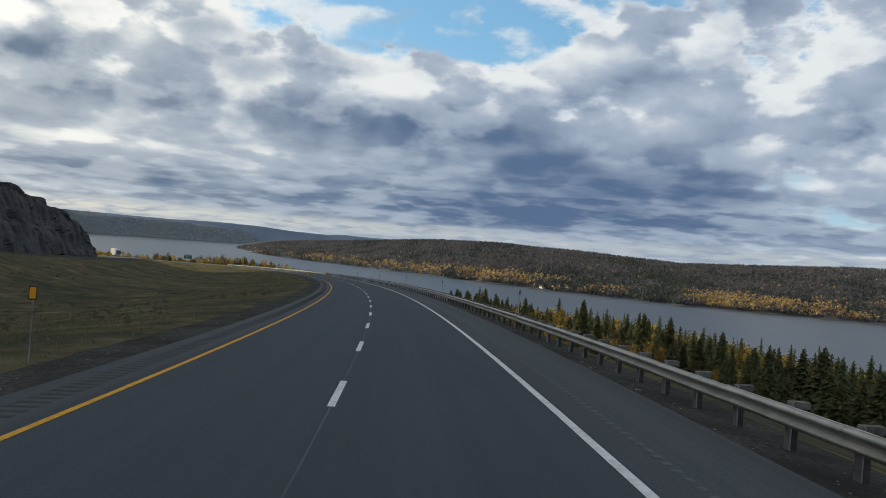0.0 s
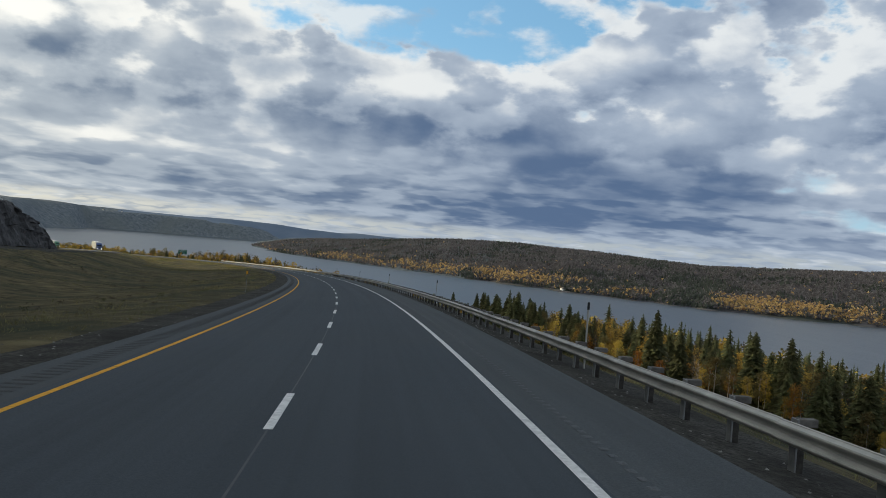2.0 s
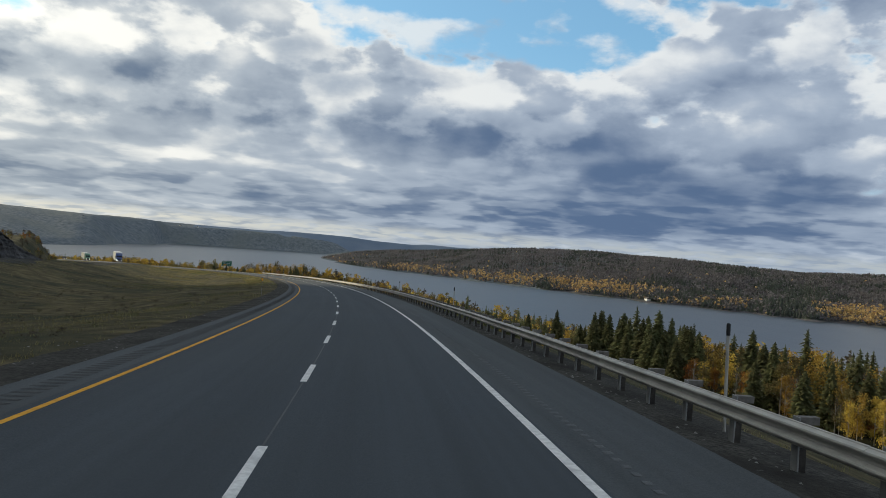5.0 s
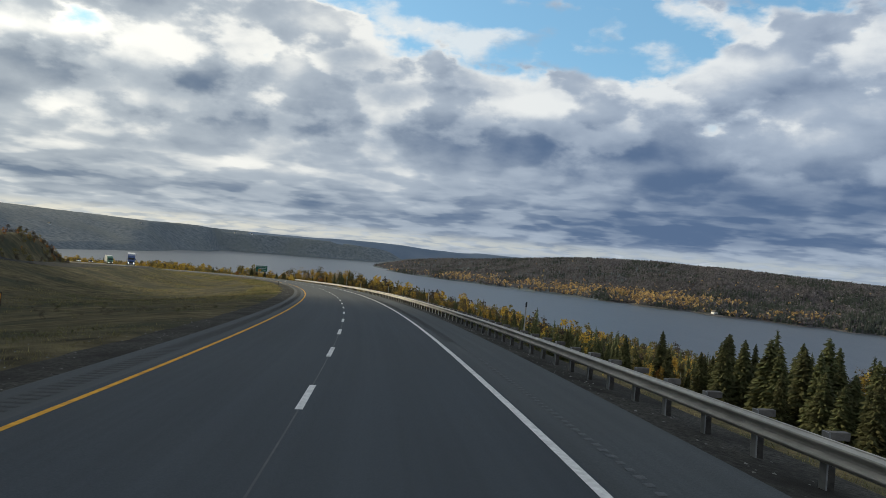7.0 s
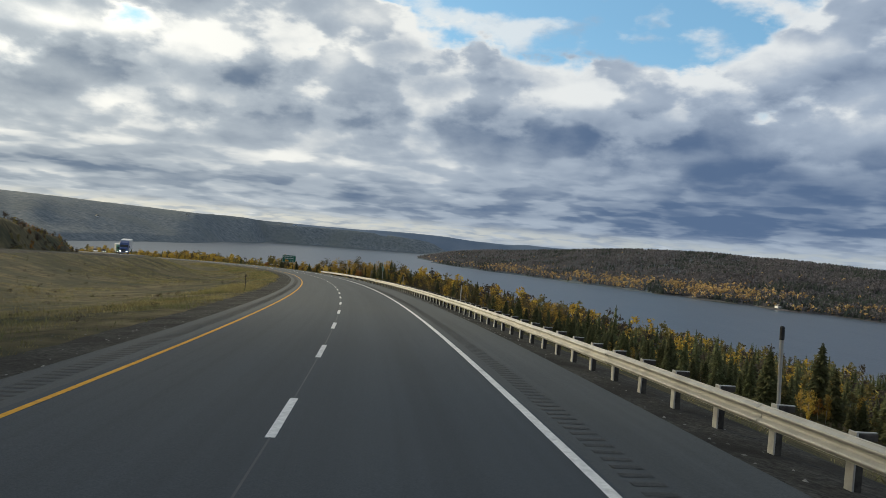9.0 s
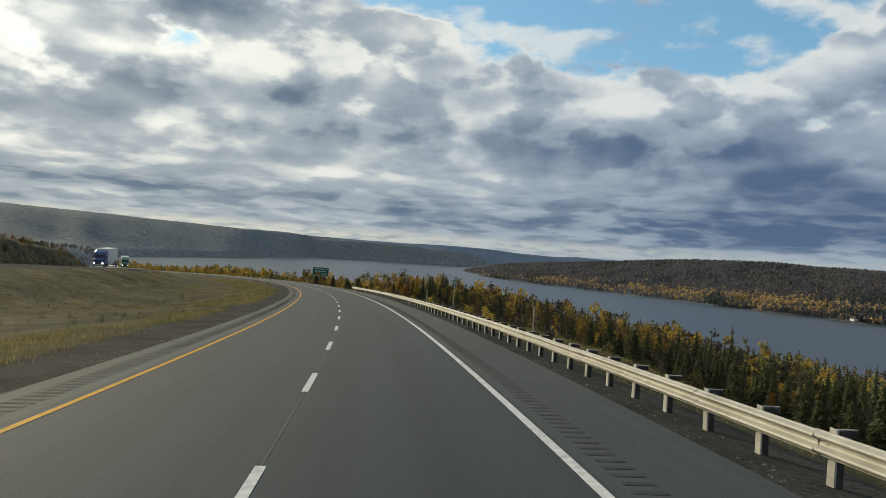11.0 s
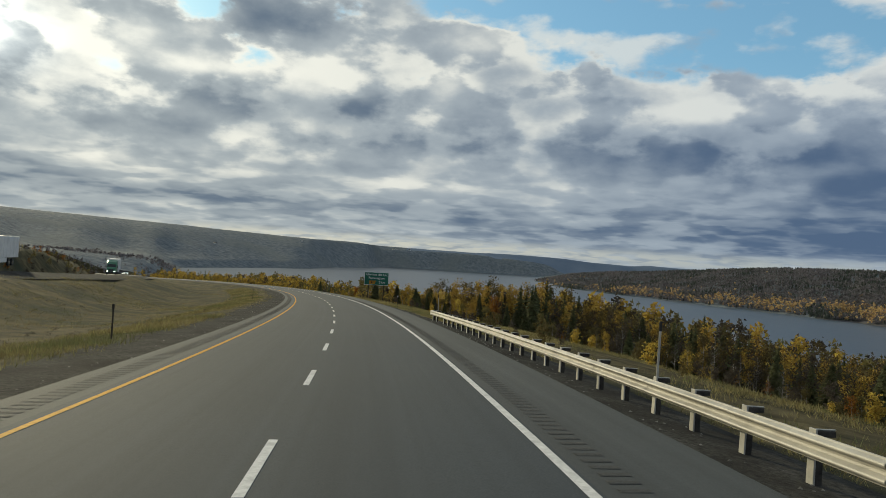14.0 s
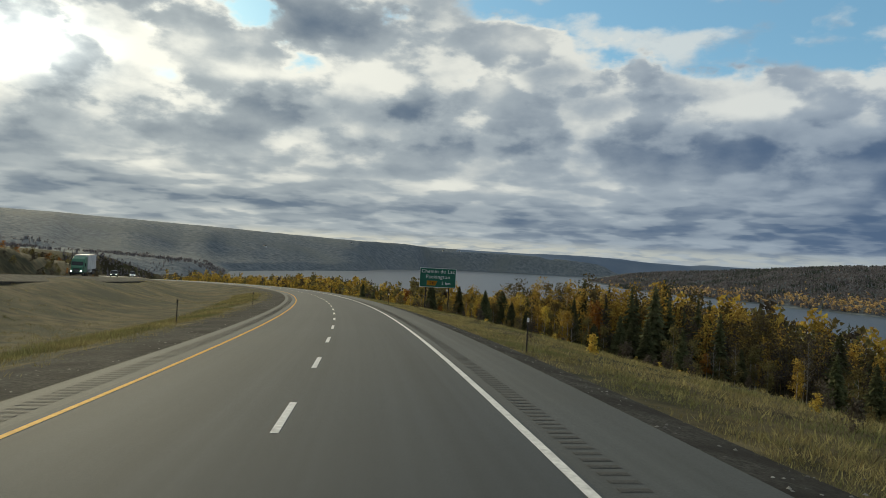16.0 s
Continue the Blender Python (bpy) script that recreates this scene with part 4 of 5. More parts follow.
def car(s, paint, label, lane):
    d = float(opp_edge(s)) + lane
    ob = empty("car", road_pose(s, d, 2.36), label, "car", "oncoming cars")
    bm = bmesh.new(); prev = None
    for y, w, z0, z1 in ((0.0, 0.78, 0.4, 0.75), (0.15, 0.88, 0.3, 0.9), (1.3, 0.92, 0.28, 1.05), (3.9, 0.92, 0.28, 1.05), (4.5, 0.85, 0.35, 0.95)):
        r = [bm.verts.new(p) for p in ((-w, y, z0), (w, y, z0), (w, y, z1), (-w, y, z1))]
        if prev:
            for k in range(4):
                bm.faces.new((prev[k], prev[(k + 1) % 4], r[(k + 1) % 4], r[k]))
        else:
            bm.faces.new(r[::-1])
        prev = r
    bm.faces.new(prev)
    bmesh.ops.bevel(bm, geom=bm.edges[:], offset=0.06, segments=2, affect="EDGES")
    part("body", bm, paint, ob)
    bm = bmesh.new(); prev = None
    for y, w, z1 in ((1.25, 0.84, 1.02), (1.9, 0.74, 1.68), (3.6, 0.74, 1.70), (4.3, 0.82, 1.02)):
        r = [bm.verts.new(p) for p in ((-w - 0.04, y, 1.0), (w + 0.04, y, 1.0), (w, y, z1), (-w, y, z1))]
        if prev:
            for k in range(4):
                bm.faces.new((prev[k], prev[(k + 1) % 4], r[(k + 1) % 4], r[k]))
        else:
            bm.faces.new(r[::-1])
        prev = r
    bm.faces.new(prev)
    part("cabin_glass", bm, DARKGLASS, ob, "dark windows")
    for x in (-0.62, 0.62):
        part("headlight", boxm(x - 0.15, x + 0.15, -0.02, 0.1, 0.58, 0.74, 0.03), LAMP, ob, "lit headlight")
    for y in (0.8, 3.6):
        for x in (-0.8, 0.8):
            wheel(ob, x, y, 0.34, 0.22)


car(655, DARKPAINT, "dark car with lit headlights coming round the bend", -6.4)
car(705, BOXWHITE, "pale car with lit headlights coming round the bend", -2.8)

# ---- houses far off ----


def house(x, y, yaw, w, l, h, label):
    z = float(ground_height(x, y)) - 0.3
    ob = empty("house", Matrix.Translation((x, y, z)) @ Matrix.Rotation(radians(yaw), 4, "Z"), label, "house")
    body = part("wall", boxm(-w / 2, w / 2, -l / 2, l / 2, -2, h), SIDING, ob)
    bm = bmesh.new()
    a = [bm.verts.new(p) for p in ((-w / 2 - 0.5, -l / 2 - 0.5, h), (w / 2 + 0.5, -l / 2 - 0.5, h), (0, -l / 2 - 0.5, h + w * 0.4))]
    b = [bm.verts.new(p) for p in ((-w / 2 - 0.5, l / 2 + 0.5, h), (w / 2 + 0.5, l / 2 + 0.5, h), (0, l / 2 + 0.5, h + w * 0.4))]
    bm.faces.new(a); bm.faces.new(b[::-1])
    for k in range(3):
        bm.faces.new((a[k], b[k], b[(k + 1) % 3], a[(k + 1) % 3]))
    bmesh.ops.translate(bm, verts=bm.verts[:], vec=(0, 0, 0.02))
    part("roof", bm, ROOF, ob)
    for k in (-1, 1):
        part("window", boxm(k * w * 0.25 - 0.7, k * w * 0.25 + 0.7, -l / 2 - 0.06, -l / 2 - 0.01, 1.0, 2.4), DARKGLASS, body)


def polar(az, dist):
    return EYE0[0] - math.sin(radians(az)) * dist, EYE0[1] + math.cos(radians(az)) * dist


house(*polar(-12.2, 1612), 20, 9, 11, 4, "white house alone on the far shore of the lake")
for az, dist, yaw in ((23, 4480, 10), (24.2, 4520, 40), (30.8, 3500, 30), (36.6, 2900, 60)):
    house(*polar(az, dist), yaw, 9, 13, 3.5, "small pale farm building on the far hillside")

# ---- trees ----


def needle_crown(h, r, seed, whorls=58, boughs=13, sprays=1):
    """Ragged drooping boughs, each a ridged spray with side twigs, in a narrow spire."""
    rng = random.Random(seed); V, F = [], []
    for i in range(whorls):
        u = (i + rng.uniform(-0.4, 0.4)) / whorls; u = min(max(u, 0.0), 0.985)
        z = h * (0.07 + 0.92 * u); rad = r * (1 - u) ** 0.62 * rng.uniform(0.75, 1.1) + 0.12
        for j in range(boughs):
            a = (j + rng.random()) * math.tau / boughs; ln = rad * rng.uniform(0.6, 1.15); drop = ln * rng.uniform(0.1, 0.5)
            ca, sa = math.cos(a), math.sin(a); wd = ln * rng.uniform(0.13, 0.24) + 0.06; z1 = z + rng.uniform(-0.25, 0.25)
            def P(t, side, dz):
                return (ca * ln * t - sa * side, sa * ln * t + ca * side, z1 - drop * t * t + dz)
            b = len(V)
            t0 = rng.uniform(0.05, 0.4)
            V += [P(t0, 0, 0.10 + 0.06 * ln), P(0.62, wd, -0.14 * ln), P(1.0, 0, 0.0), P(0.62, -wd, -0.14 * ln)]
            F += [(b, b + 1, b + 2), (b, b + 2, b + 3)]
            for q in range(sprays):
                t = rng.uniform(0.35, 0.9); sd_ = rng.choice((-1, 1)) * wd * rng.uniform(1.0, 1.7); b = len(V)
                V += [P(t - 0.12, 0, 0.02), P(t + 0.08, sd_, -0.15 * ln), P(t + 0.14, 0, 0.05)]
                F += [(b, b + 1, b + 2)]
    for k in range(5):
        z0, z1, q = h * (0.06 + 0.17 * k), h * (0.34 + 0.16 * k), 0.55 * r * (1 - 0.18 * k); b = len(V)
        for j in range(8):
            a = j * math.tau / 8; w = q * rng.uniform(0.6, 1.1)
            V.append((math.cos(a) * w, math.sin(a) * w, z0 + rng.uniform(-0.4, 0.4)))
        V.append((0, 0, min(z1, h)))
        F += [(b + j, b + (j + 1) % 8, b + 8) for j in range(8)]
    b = len(V); w = 0.05 * r
    V += [(w, 0, h * 0.93), (-w * 0.5, w, h * 0.93), (-w * 0.5, -w, h * 0.93), (0, 0, h * 1.01)]
    F += [(b, b + 1, b + 3), (b + 1, b + 2, b + 3), (b + 2, b, b + 3)]
    return V, F


def leaf_crown(h, r, seed, count, size, base=0.3, single=False):
    """Clusters of small leaf sheets round limb ends, with gaps."""
    rng = random.Random(seed); V, F = [], []
    centres = []
    for _ in range(13):
        z = rng.uniform(base, 0.95); w = r * math.sin(min(1.0, (z - base) / (1 - base) * 0.85 + 0.18) * math.pi) ** 0.7
        a = rng.random() * math.tau; q = rng.uniform(0.2, 0.8) * w
        centres.append((math.cos(a) * q, math.sin(a) * q, z * h, r * rng.uniform(0.28, 0.5)))
    for _ in range(count):
        cx, cy, cz, cr = rng.choice(centres)
        v = Vector((rng.gauss(0, 0.55), rng.gauss(0, 0.55), rng.gauss(0, 0.6))) * cr
        c = Vector((cx, cy, cz)) + v
        if c.z > h * 1.02:
            c.z = h * rng.uniform(0.8, 1.0)
        n = Vector((rng.uniform(-1, 1), rng.uniform(-1, 1), rng.uniform(-0.3, 1))).normalized()
        t = n.orthogonal().normalized(); t.rotate(Matrix.Rotation(rng.random() * 6.28, 3, n)); w = n.cross(t)
        s = size * rng.uniform(0.6, 1.3); b = len(V)
        if single:
            V += [tuple(c + t * s), tuple(c + w * s * 0.9), tuple(c - (t + w) * s * 0.75)]
            F += [(b, b + 1, b + 2)]
            continue
        V += [tuple(c + t * s), tuple(c + w * s * 0.8), tuple(c - t * s * 0.9), tuple(c - w * s * 0.7)]
        F += [(b, b + 1, b + 2), (b, b + 2, b + 3)]
    return V, F


def limbs(bm, h, r, seed, count, base=0.3, thin=0.05):
    rng = random.Random(seed)
    for _ in range(count):
        z = rng.uniform(base, 0.9) * h; a = rng.random() * math.tau; ln = r * rng.uniform(0.5, 1.0) * (1.15 - z / h)
        d = Vector((math.cos(a), math.sin(a), rng.uniform(0.5, 1.1)))
        p0 = Vector((0, 0, z)); p1 = p0 + d * ln * 0.5; p2 = p1 + (d + Vector((rng.uniform(-0.3, 0.3), rng.uniform(-0.3, 0.3), 0.3))) * ln * 0.5
        tube(bm, [p0, p1, p2], [thin, thin * 0.6, thin * 0.2], 4)


def mesh_vf(name, V, F, material):
    me = bpy.data.meshes.new(name); me.from_pydata(V, [], F); me.materials.append(material)
    return me


TREES = {}


def tree_proto(kind, key, h, r, seed):
    far = Matrix.Translation((0, -400 - 20 * len(TREES), -60))
    if kind == "spruce":
        ob = empty("spruce_tree", far, "dark green spruce on the slope below the road", "spruce tree", "trees below the road")
        bm = bmesh.new(); tube(bm, [(0, 0, -1.5), (0, 0, h * 0.5), (0, 0, h * 0.97)], [0.19, 0.11, 0.02], 6); part("trunk", bm, BARK, ob)
        part("crown", mesh_vf("crown", *needle_crown(h, r, seed), NEEDLES), None, ob)
    elif kind == "bare":
        ob = empty("bare_tree", far, "bare grey-brown deciduous tree on the slope below the road", "bare tree", "trees below the road")
        bm = bmesh.new(); tube(bm, [(0, 0, -1.5), (0.1, 0, h * 0.4), (0, 0.15, h * 0.98)], [0.13, 0.08, 0.015], 6); limbs(bm, h, r, seed, 34, 0.25, 0.04); part("trunk", bm, BIRCH, ob)
        part("crown", mesh_vf("crown", *leaf_crown(h, r, seed, 420, 0.12, 0.3), LEAF_B), None, ob, "thin twigs with a few brown leaves")
    else:
        names = {"yellow": ("yellow_birch", "golden yellow autumn birch with a pale trunk", LEAF_Y), "orange": ("orange_tree", "rusty orange autumn tree among spruces", LEAF_O), "olive": ("poplar_tree", "olive-yellow poplar thinning in autumn", LEAF_G)}
        nm, label, leaf = names[kind]
        ob = empty(nm, far, label, "autumn tree", "trees below the road")
        bm = bmesh.new(); tube(bm, [(0, 0, -1.5), (0.12, 0.05, h * 0.45), (0, 0.1, h * 0.9)], [0.14, 0.09, 0.02], 6); limbs(bm, h, r, seed, 14, 0.28, 0.045); part("trunk", bm, BIRCH, ob)
        part("crown", mesh_vf("crown", *leaf_crown(h, r, seed, 1150, 0.185, 0.2), leaf), None, ob)
    TREES.setdefault(kind, []).append(ob)
    return ob


for i in range(4):
    tree_proto("spruce", i, 14.0 + i * 0.6, 3.1 + 0.25 * i, 20 + i)
for kind, n in (("yellow", 3), ("orange", 2), ("olive", 3), ("bare", 3)):
    for i in range(n):
        tree_proto(kind, i, 10.5 + 0.8 * i, 2.3 + 0.25 * i, 40 + i * 3 + len(kind))


def species(s, k, rng):
    q = rng.random()
    if s > 570:
        w = (0.12, 0.32, 0.10, 0.33, 0.13)
    elif s > 480:
        w = (0.32, 0.11, 0.05, 0.24, 0.28)
    elif s > 340:
        w = (0.44, 0.06, 0.03, 0.17, 0.30)
    else:
        w = (0.40, 0.21, 0.07, 0.21, 0.11)
    w = np.array(w) * np.array((1 + 1.4 * max(k, -0.6), 1 - 0.8 * k, 1 - 0.5 * k, 1 - 0.6 * k, 1 - 0.7 * k)); w = np.clip(w, 0.01, None); w = np.cumsum(w / w.sum())
    return ("spruce", "yellow", "orange", "olive", "bare")[int(np.searchsorted(w, q))] if q < w[-1] else "spruce"


used = {k: set() for k in TREES}


def plant(kind, m, rng):
    i = rng.randrange(len(TREES[kind]))
    ob = TREES[kind][i]
    if i not in used[kind]:
        used[kind].add(i); ob.matrix_basis = m
        return ob
    return copy_thing(ob, m)


def build_forest():
    rng = random.Random(77)
    back = {"dark": [], "gold": [], "grey": [], "olive": []}
    middle = {"dark": [], "gold": [], "grey": [], "olive": []}
    count = 0
    cand = []
    s = -30.0
    while s < 960:
        d = 22.0
        while d < 330:
            cand.append((s + rng.uniform(-2.4, 2.4), d + rng.uniform(-2.2, 2.2)))
            d += 4.1 if d < 120 else 7.0
        s += 3.3 if s < 340 or s > 400 else 4.2
    S, D = (np.array(c) for c in zip(*cand))
    E = treeline(S) + np.array([rng.uniform(-4, 5) for _ in cand])
    keep = (D >= E) & ~((np.abs(S - 541) < 12) & (D < 30)) & (np.array([rng.random() for _ in cand]) > 0.07)
    S, D, E = S[keep], D[keep], E[keep]
    X, Y = -R0 + (R0 + D) * np.cos(S / R0), (R0 + D) * np.sin(S / R0)
    Z, K = ground_height(X, Y), value_noise(X, Y, 26.0, 21)
    for ss, dd, edge, x, y, z, k in zip(S.tolist(), D.tolist(), E.tolist(), X.tolist(), Y.tolist(), Z.tolist(), K.tolist()):
        if z < LAKE + 1.5:
            continue
        kind = species(ss, k, rng)
        if (350 < ss < 500 and rng.random() < 0.25) or (530 < ss < 595 and dd > 116 and rng.random() < 0.75):
            kind = "spruce"
        if 428 < ss < 458 and 105 < dd < 140 and rng.random() < 0.6:
            kind = "yellow"
        if 350 < ss < 385 and depth < 16 and rng.random() < 0.6:
            kind = "yellow" if rng.random() < 0.6 else "olive"
        sc = rng.uniform(0.78, 1.12) * (1.0 + (0.12 if kind == "spruce" and ss < 480 else 0.0 if kind != "spruce" else -0.2))
        depth = dd - edge
        if (292 < ss < 347 and depth < 26) or (70 < ss < 97 and depth < 12):
            kind = "spruce" if k > -0.35 else kind
        sc *= float(np.interp(ss, (60, 74, 95, 106, 200, 250, 300, 344, 352, 385, 540, 580, 660), (0.8, 0.88, 0.88, 0.66, 0.8, 0.95, 0.98, 1.04, 0.62, 0.95, 1.0, 1.27, 0.85)))
        if ss > 480:
            sc *= 0.72 if depth < 10 else 1.0
        if 372 < ss < 480 and depth < 40:
            sc *= 0.64 if kind == "spruce" else 0.58
        if depth < 13 and ss < 700 and count < 620:
            slim = rng.uniform(0.9, 1.15)
            m = Matrix.Translation((x, y, z)) @ Matrix.Rotation(rng.random() * 6.28, 4, "Z") @ Matrix.Diagonal((sc * slim, sc * slim, sc * rng.uniform(0.92, 1.1), 1))
            plant(kind, m, rng); count += 1
        elif depth > 75 and rng.random() < 0.6:
            continue
        else:
            (middle if depth < 42 and 30 < ss < 640 else back)[{"spruce": "dark", "yellow": "gold", "orange": "gold", "olive": "olive", "bare": "grey"}[kind]].append((x, y, z, sc * rng.uniform(0.9, 1.1), rng.random() * 6.28))
    # trees beyond the opposite carriageway
    for _ in range(700):
        ss, dd = rng.uniform(640, 930), rng.uniform(-150, -96)
        p = road_xyz(ss, dd); z = float(ground_height(p.x, p.y))
        back[rng.choice(("dark", "grey", "olive", "grey"))].append((p.x, p.y, z, rng.uniform(0.4, 0.8), rng.random() * 6.28))
    for n, s0, s1, d0, d1, z0, z1, kinds in ((260, 40, 300, -165, -110, 0.3, 0.5, ("dark", "grey", "grey")), (1300, 470, 900, -420, -130, 0.5, 0.9, ("dark", "grey", "grey", "olive"))):
        for _ in range(n):
            ss, dd = rng.uniform(s0, s1), rng.uniform(d0, d1)
            p = road_xyz(ss, dd); z = float(ground_height(p.x, p.y))
            back[rng.choice(kinds)].append((p.x, p.y, z - 0.5, rng.uniform(z0, z1), rng.random() * 6.28))
    return back, middle


def scatter(name, variants, places, material, label, category):
    """Many copies joined into one mesh, tris only."""
    rng = np.random.RandomState(9); VV, FF, off = [], [], 0
    vs = [(np.array(v, float), np.array(f, int)) for v, f in variants]
    for (x, y, z, sc, rot), pick in zip(places, rng.randint(len(vs), size=len(places)).tolist()):
        v, f = vs[pick]
        c, s = math.cos(rot) * sc, math.sin(rot) * sc
        VV.append(np.stack([v[:, 0] * c - v[:, 1] * s + x, v[:, 0] * s + v[:, 1] * c + y, v[:, 2] * sc + z], -1)); FF.append(f + off); off += len(v)
    if not VV:
        return
    V, F = np.concatenate(VV).astype(np.float32), np.concatenate(FF).astype(np.int32)
    me = bpy.data.meshes.new(name)
    me.vertices.add(len(V)); me.vertices.foreach_set("co", V.ravel())
    me.loops.add(F.size); me.loops.foreach_set("vertex_index", F.ravel())
    me.polygons.add(len(F)); me.polygons.foreach_set("loop_start", np.arange(0, F.size, 3, dtype=np.int32)); me.polygons.foreach_set("loop_total", np.full(len(F), 3, np.int32))
    me.update(calc_edges=True); me.materials.append(material)
    return tagged(new(name, me), label, category, kind="stuff")


forest, forest_edge = build_forest()


def stem(h, r=0.12):
    return [(r, 0, -1.5), (-r * 0.5, r * 0.87, -1.5), (-r * 0.5, -r * 0.87, -1.5), (0, 0, h)], [(0, 1, 3), (1, 2, 3), (2, 0, 3)]


def with_stem(vf, h):
    v, f = vf; sv, sf = stem(h); n = len(v)
    return v + sv, f + [tuple(i + n for i in t) for t in sf]


scatter("spruce_wood", [with_stem(needle_crown(12.0 + 0.7 * i, 2.8 + 0.15 * (i % 3), 90 + i, 15, 6, 0), 8) for i in range(6)], forest["dark"], NEEDLES, "dark spruce wood running down to the lake", "woods")
scatter("golden_wood", [with_stem(leaf_crown(13, 2.9, 95 + i, 95, 0.66, 0.15, True), 9) for i in range(4)], forest["gold"], LEAF_Y, "golden autumn wood running down to the lake", "woods")
scatter("olive_wood", [with_stem(leaf_crown(13, 2.9, 105 + i, 95, 0.66, 0.15, True), 9) for i in range(4)], forest["olive"], LEAF_G, "olive-yellow poplar wood running down to the lake", "woods")
scatter("bare_wood", [with_stem(leaf_crown(13, 2.7, 115 + i, 95, 0.55, 0.12, True), 10) for i in range(4)], forest["grey"], LEAF_B, "bare brown wood running down to the lake", "woods")

scatter("spruce_wood", [with_stem(needle_crown(12.5 + 0.8 * i, 2.9 + 0.15 * i, 190 + i, 30, 8, 0), 9) for i in range(5)], forest_edge["dark"], NEEDLES, "ragged dark spruces on the slope below the road", "woods")
scatter("golden_wood", [with_stem(leaf_crown(12, 2.6, 195 + i, 460, 0.235, 0.2, True), 9) for i in range(4)], forest_edge["gold"], LEAF_Y, "golden birches on the slope below the road", "woods")
scatter("olive_wood", [with_stem(leaf_crown(12, 2.6, 205 + i, 460, 0.235, 0.15, True), 9) for i in range(4)], forest_edge["olive"], LEAF_G, "olive-yellow poplars on the slope below the road", "woods")
scatter("bare_wood", [with_stem(leaf_crown(12, 2.5, 215 + i, 460, 0.20, 0.1, True), 10) for i in range(4)], forest_edge["grey"], LEAF_B, "bare brown trees on the slope below the road", "woods")


def cone_tree(seed, h, r, n=6):
    rng = random.Random(seed); V, F = [], []
    for z0, z1, k in ((0.05, 0.55, 1.0), (0.38, 1.0, 0.68)):
        b = len(V)
        for j in range(n):
            a = j * math.tau / n; q = r * k * rng.uniform(0.75, 1.2)
            V.append((math.cos(a) * q, math.sin(a) * q, h * (z0 + rng.uniform(-0.04, 0.04))))
        V.append((rng.uniform(-0.2, 0.2), rng.uniform(-0.2, 0.2), h * z1))
        F += [(b + j, b + (j + 1) % n, b + n) for j in range(n)]
    return V, F


def clump_tree(seed, h, r, n=5):
    rng = random.Random(seed); V, F = [], []
    for _ in range(n):
        c = Vector((rng.uniform(-0.6, 0.6) * r, rng.uniform(-0.6, 0.6) * r, h * rng.uniform(0.35, 0.85)))
        b = len(V)
        for j in range(4):
            V.append(tuple(c + Vector((rng.uniform(-1, 1), rng.uniform(-1, 1), rng.uniform(-0.8, 0.9))) * r * 0.9))
        F += [(b, b + 1, b + 2), (b, b + 2, b + 3)]
    return V, F


def far_woods():
    rng = np.random.RandomState(31)
    A, S, E = (np.array(c, float) for c in zip(*NEARHILL))
    n = 52000; az = rng.uniform(-50, 14.3, n); sh = np.interp(az, A, S); dist = sh + 8 + rng.rand(n) ** 1.15 * 1020
    x, y = EYE0[0] - np.sin(np.radians(az)) * dist, EYE0[1] + np.cos(np.radians(az)) * dist
    z = ground_height(x, y); u = (dist - sh) / 950
    n1 = value_noise(x, y, 140, 33); n2 = value_noise(x, y, 55, 34)
    gold = np.clip(1.1 - np.abs(u - 0.11) / 0.13, 0, 1) * np.clip(0.62 + n1 * 1.0 + n2 * 0.6, 0, 1) * np.interp(az, (-50, -34, -22, -8, 4, 10, 14), (0.5, 0.8, 1.0, 0.8, 0.45, 0.3, 0.2))
    gold = np.maximum(gold, np.clip(0.012 + n1 * 0.03, 0, 1) * np.clip(0.9 - u, 0, 1))
    q = rng.rand(len(az)); dark = np.clip(0.22 - n2 * 0.6 - n1 * 0.5, 0.03, 0.8)
    kind = np.where(z < LAKE + 0.6, -1, np.where(q < gold, 2, np.where(rng.rand(len(az)) < dark, 0, 1)))
    sc = rng.uniform(0.75, 1.5, len(az)); rot = rng.rand(len(az)) * 6.28
    P = lambda k: list(zip(x[kind == k], y[kind == k], z[kind == k] - 0.5, sc[kind == k], rot[kind == k]))
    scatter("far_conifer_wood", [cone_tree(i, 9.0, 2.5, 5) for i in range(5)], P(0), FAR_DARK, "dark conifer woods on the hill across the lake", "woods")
    scatter("far_bare_wood", [clump_tree(20 + i, 8.5, 3.0, 4) for i in range(6)], P(1), HAZE_GREY, "grey-brown bare woods on the hill across the lake", "woods")
    scatter("far_golden_wood", [clump_tree(40 + i, 9.0, 2.6) for i in range(6)], P(2), SUNLIT_GOLD, "sunlit golden woods along the far shore", "woods")


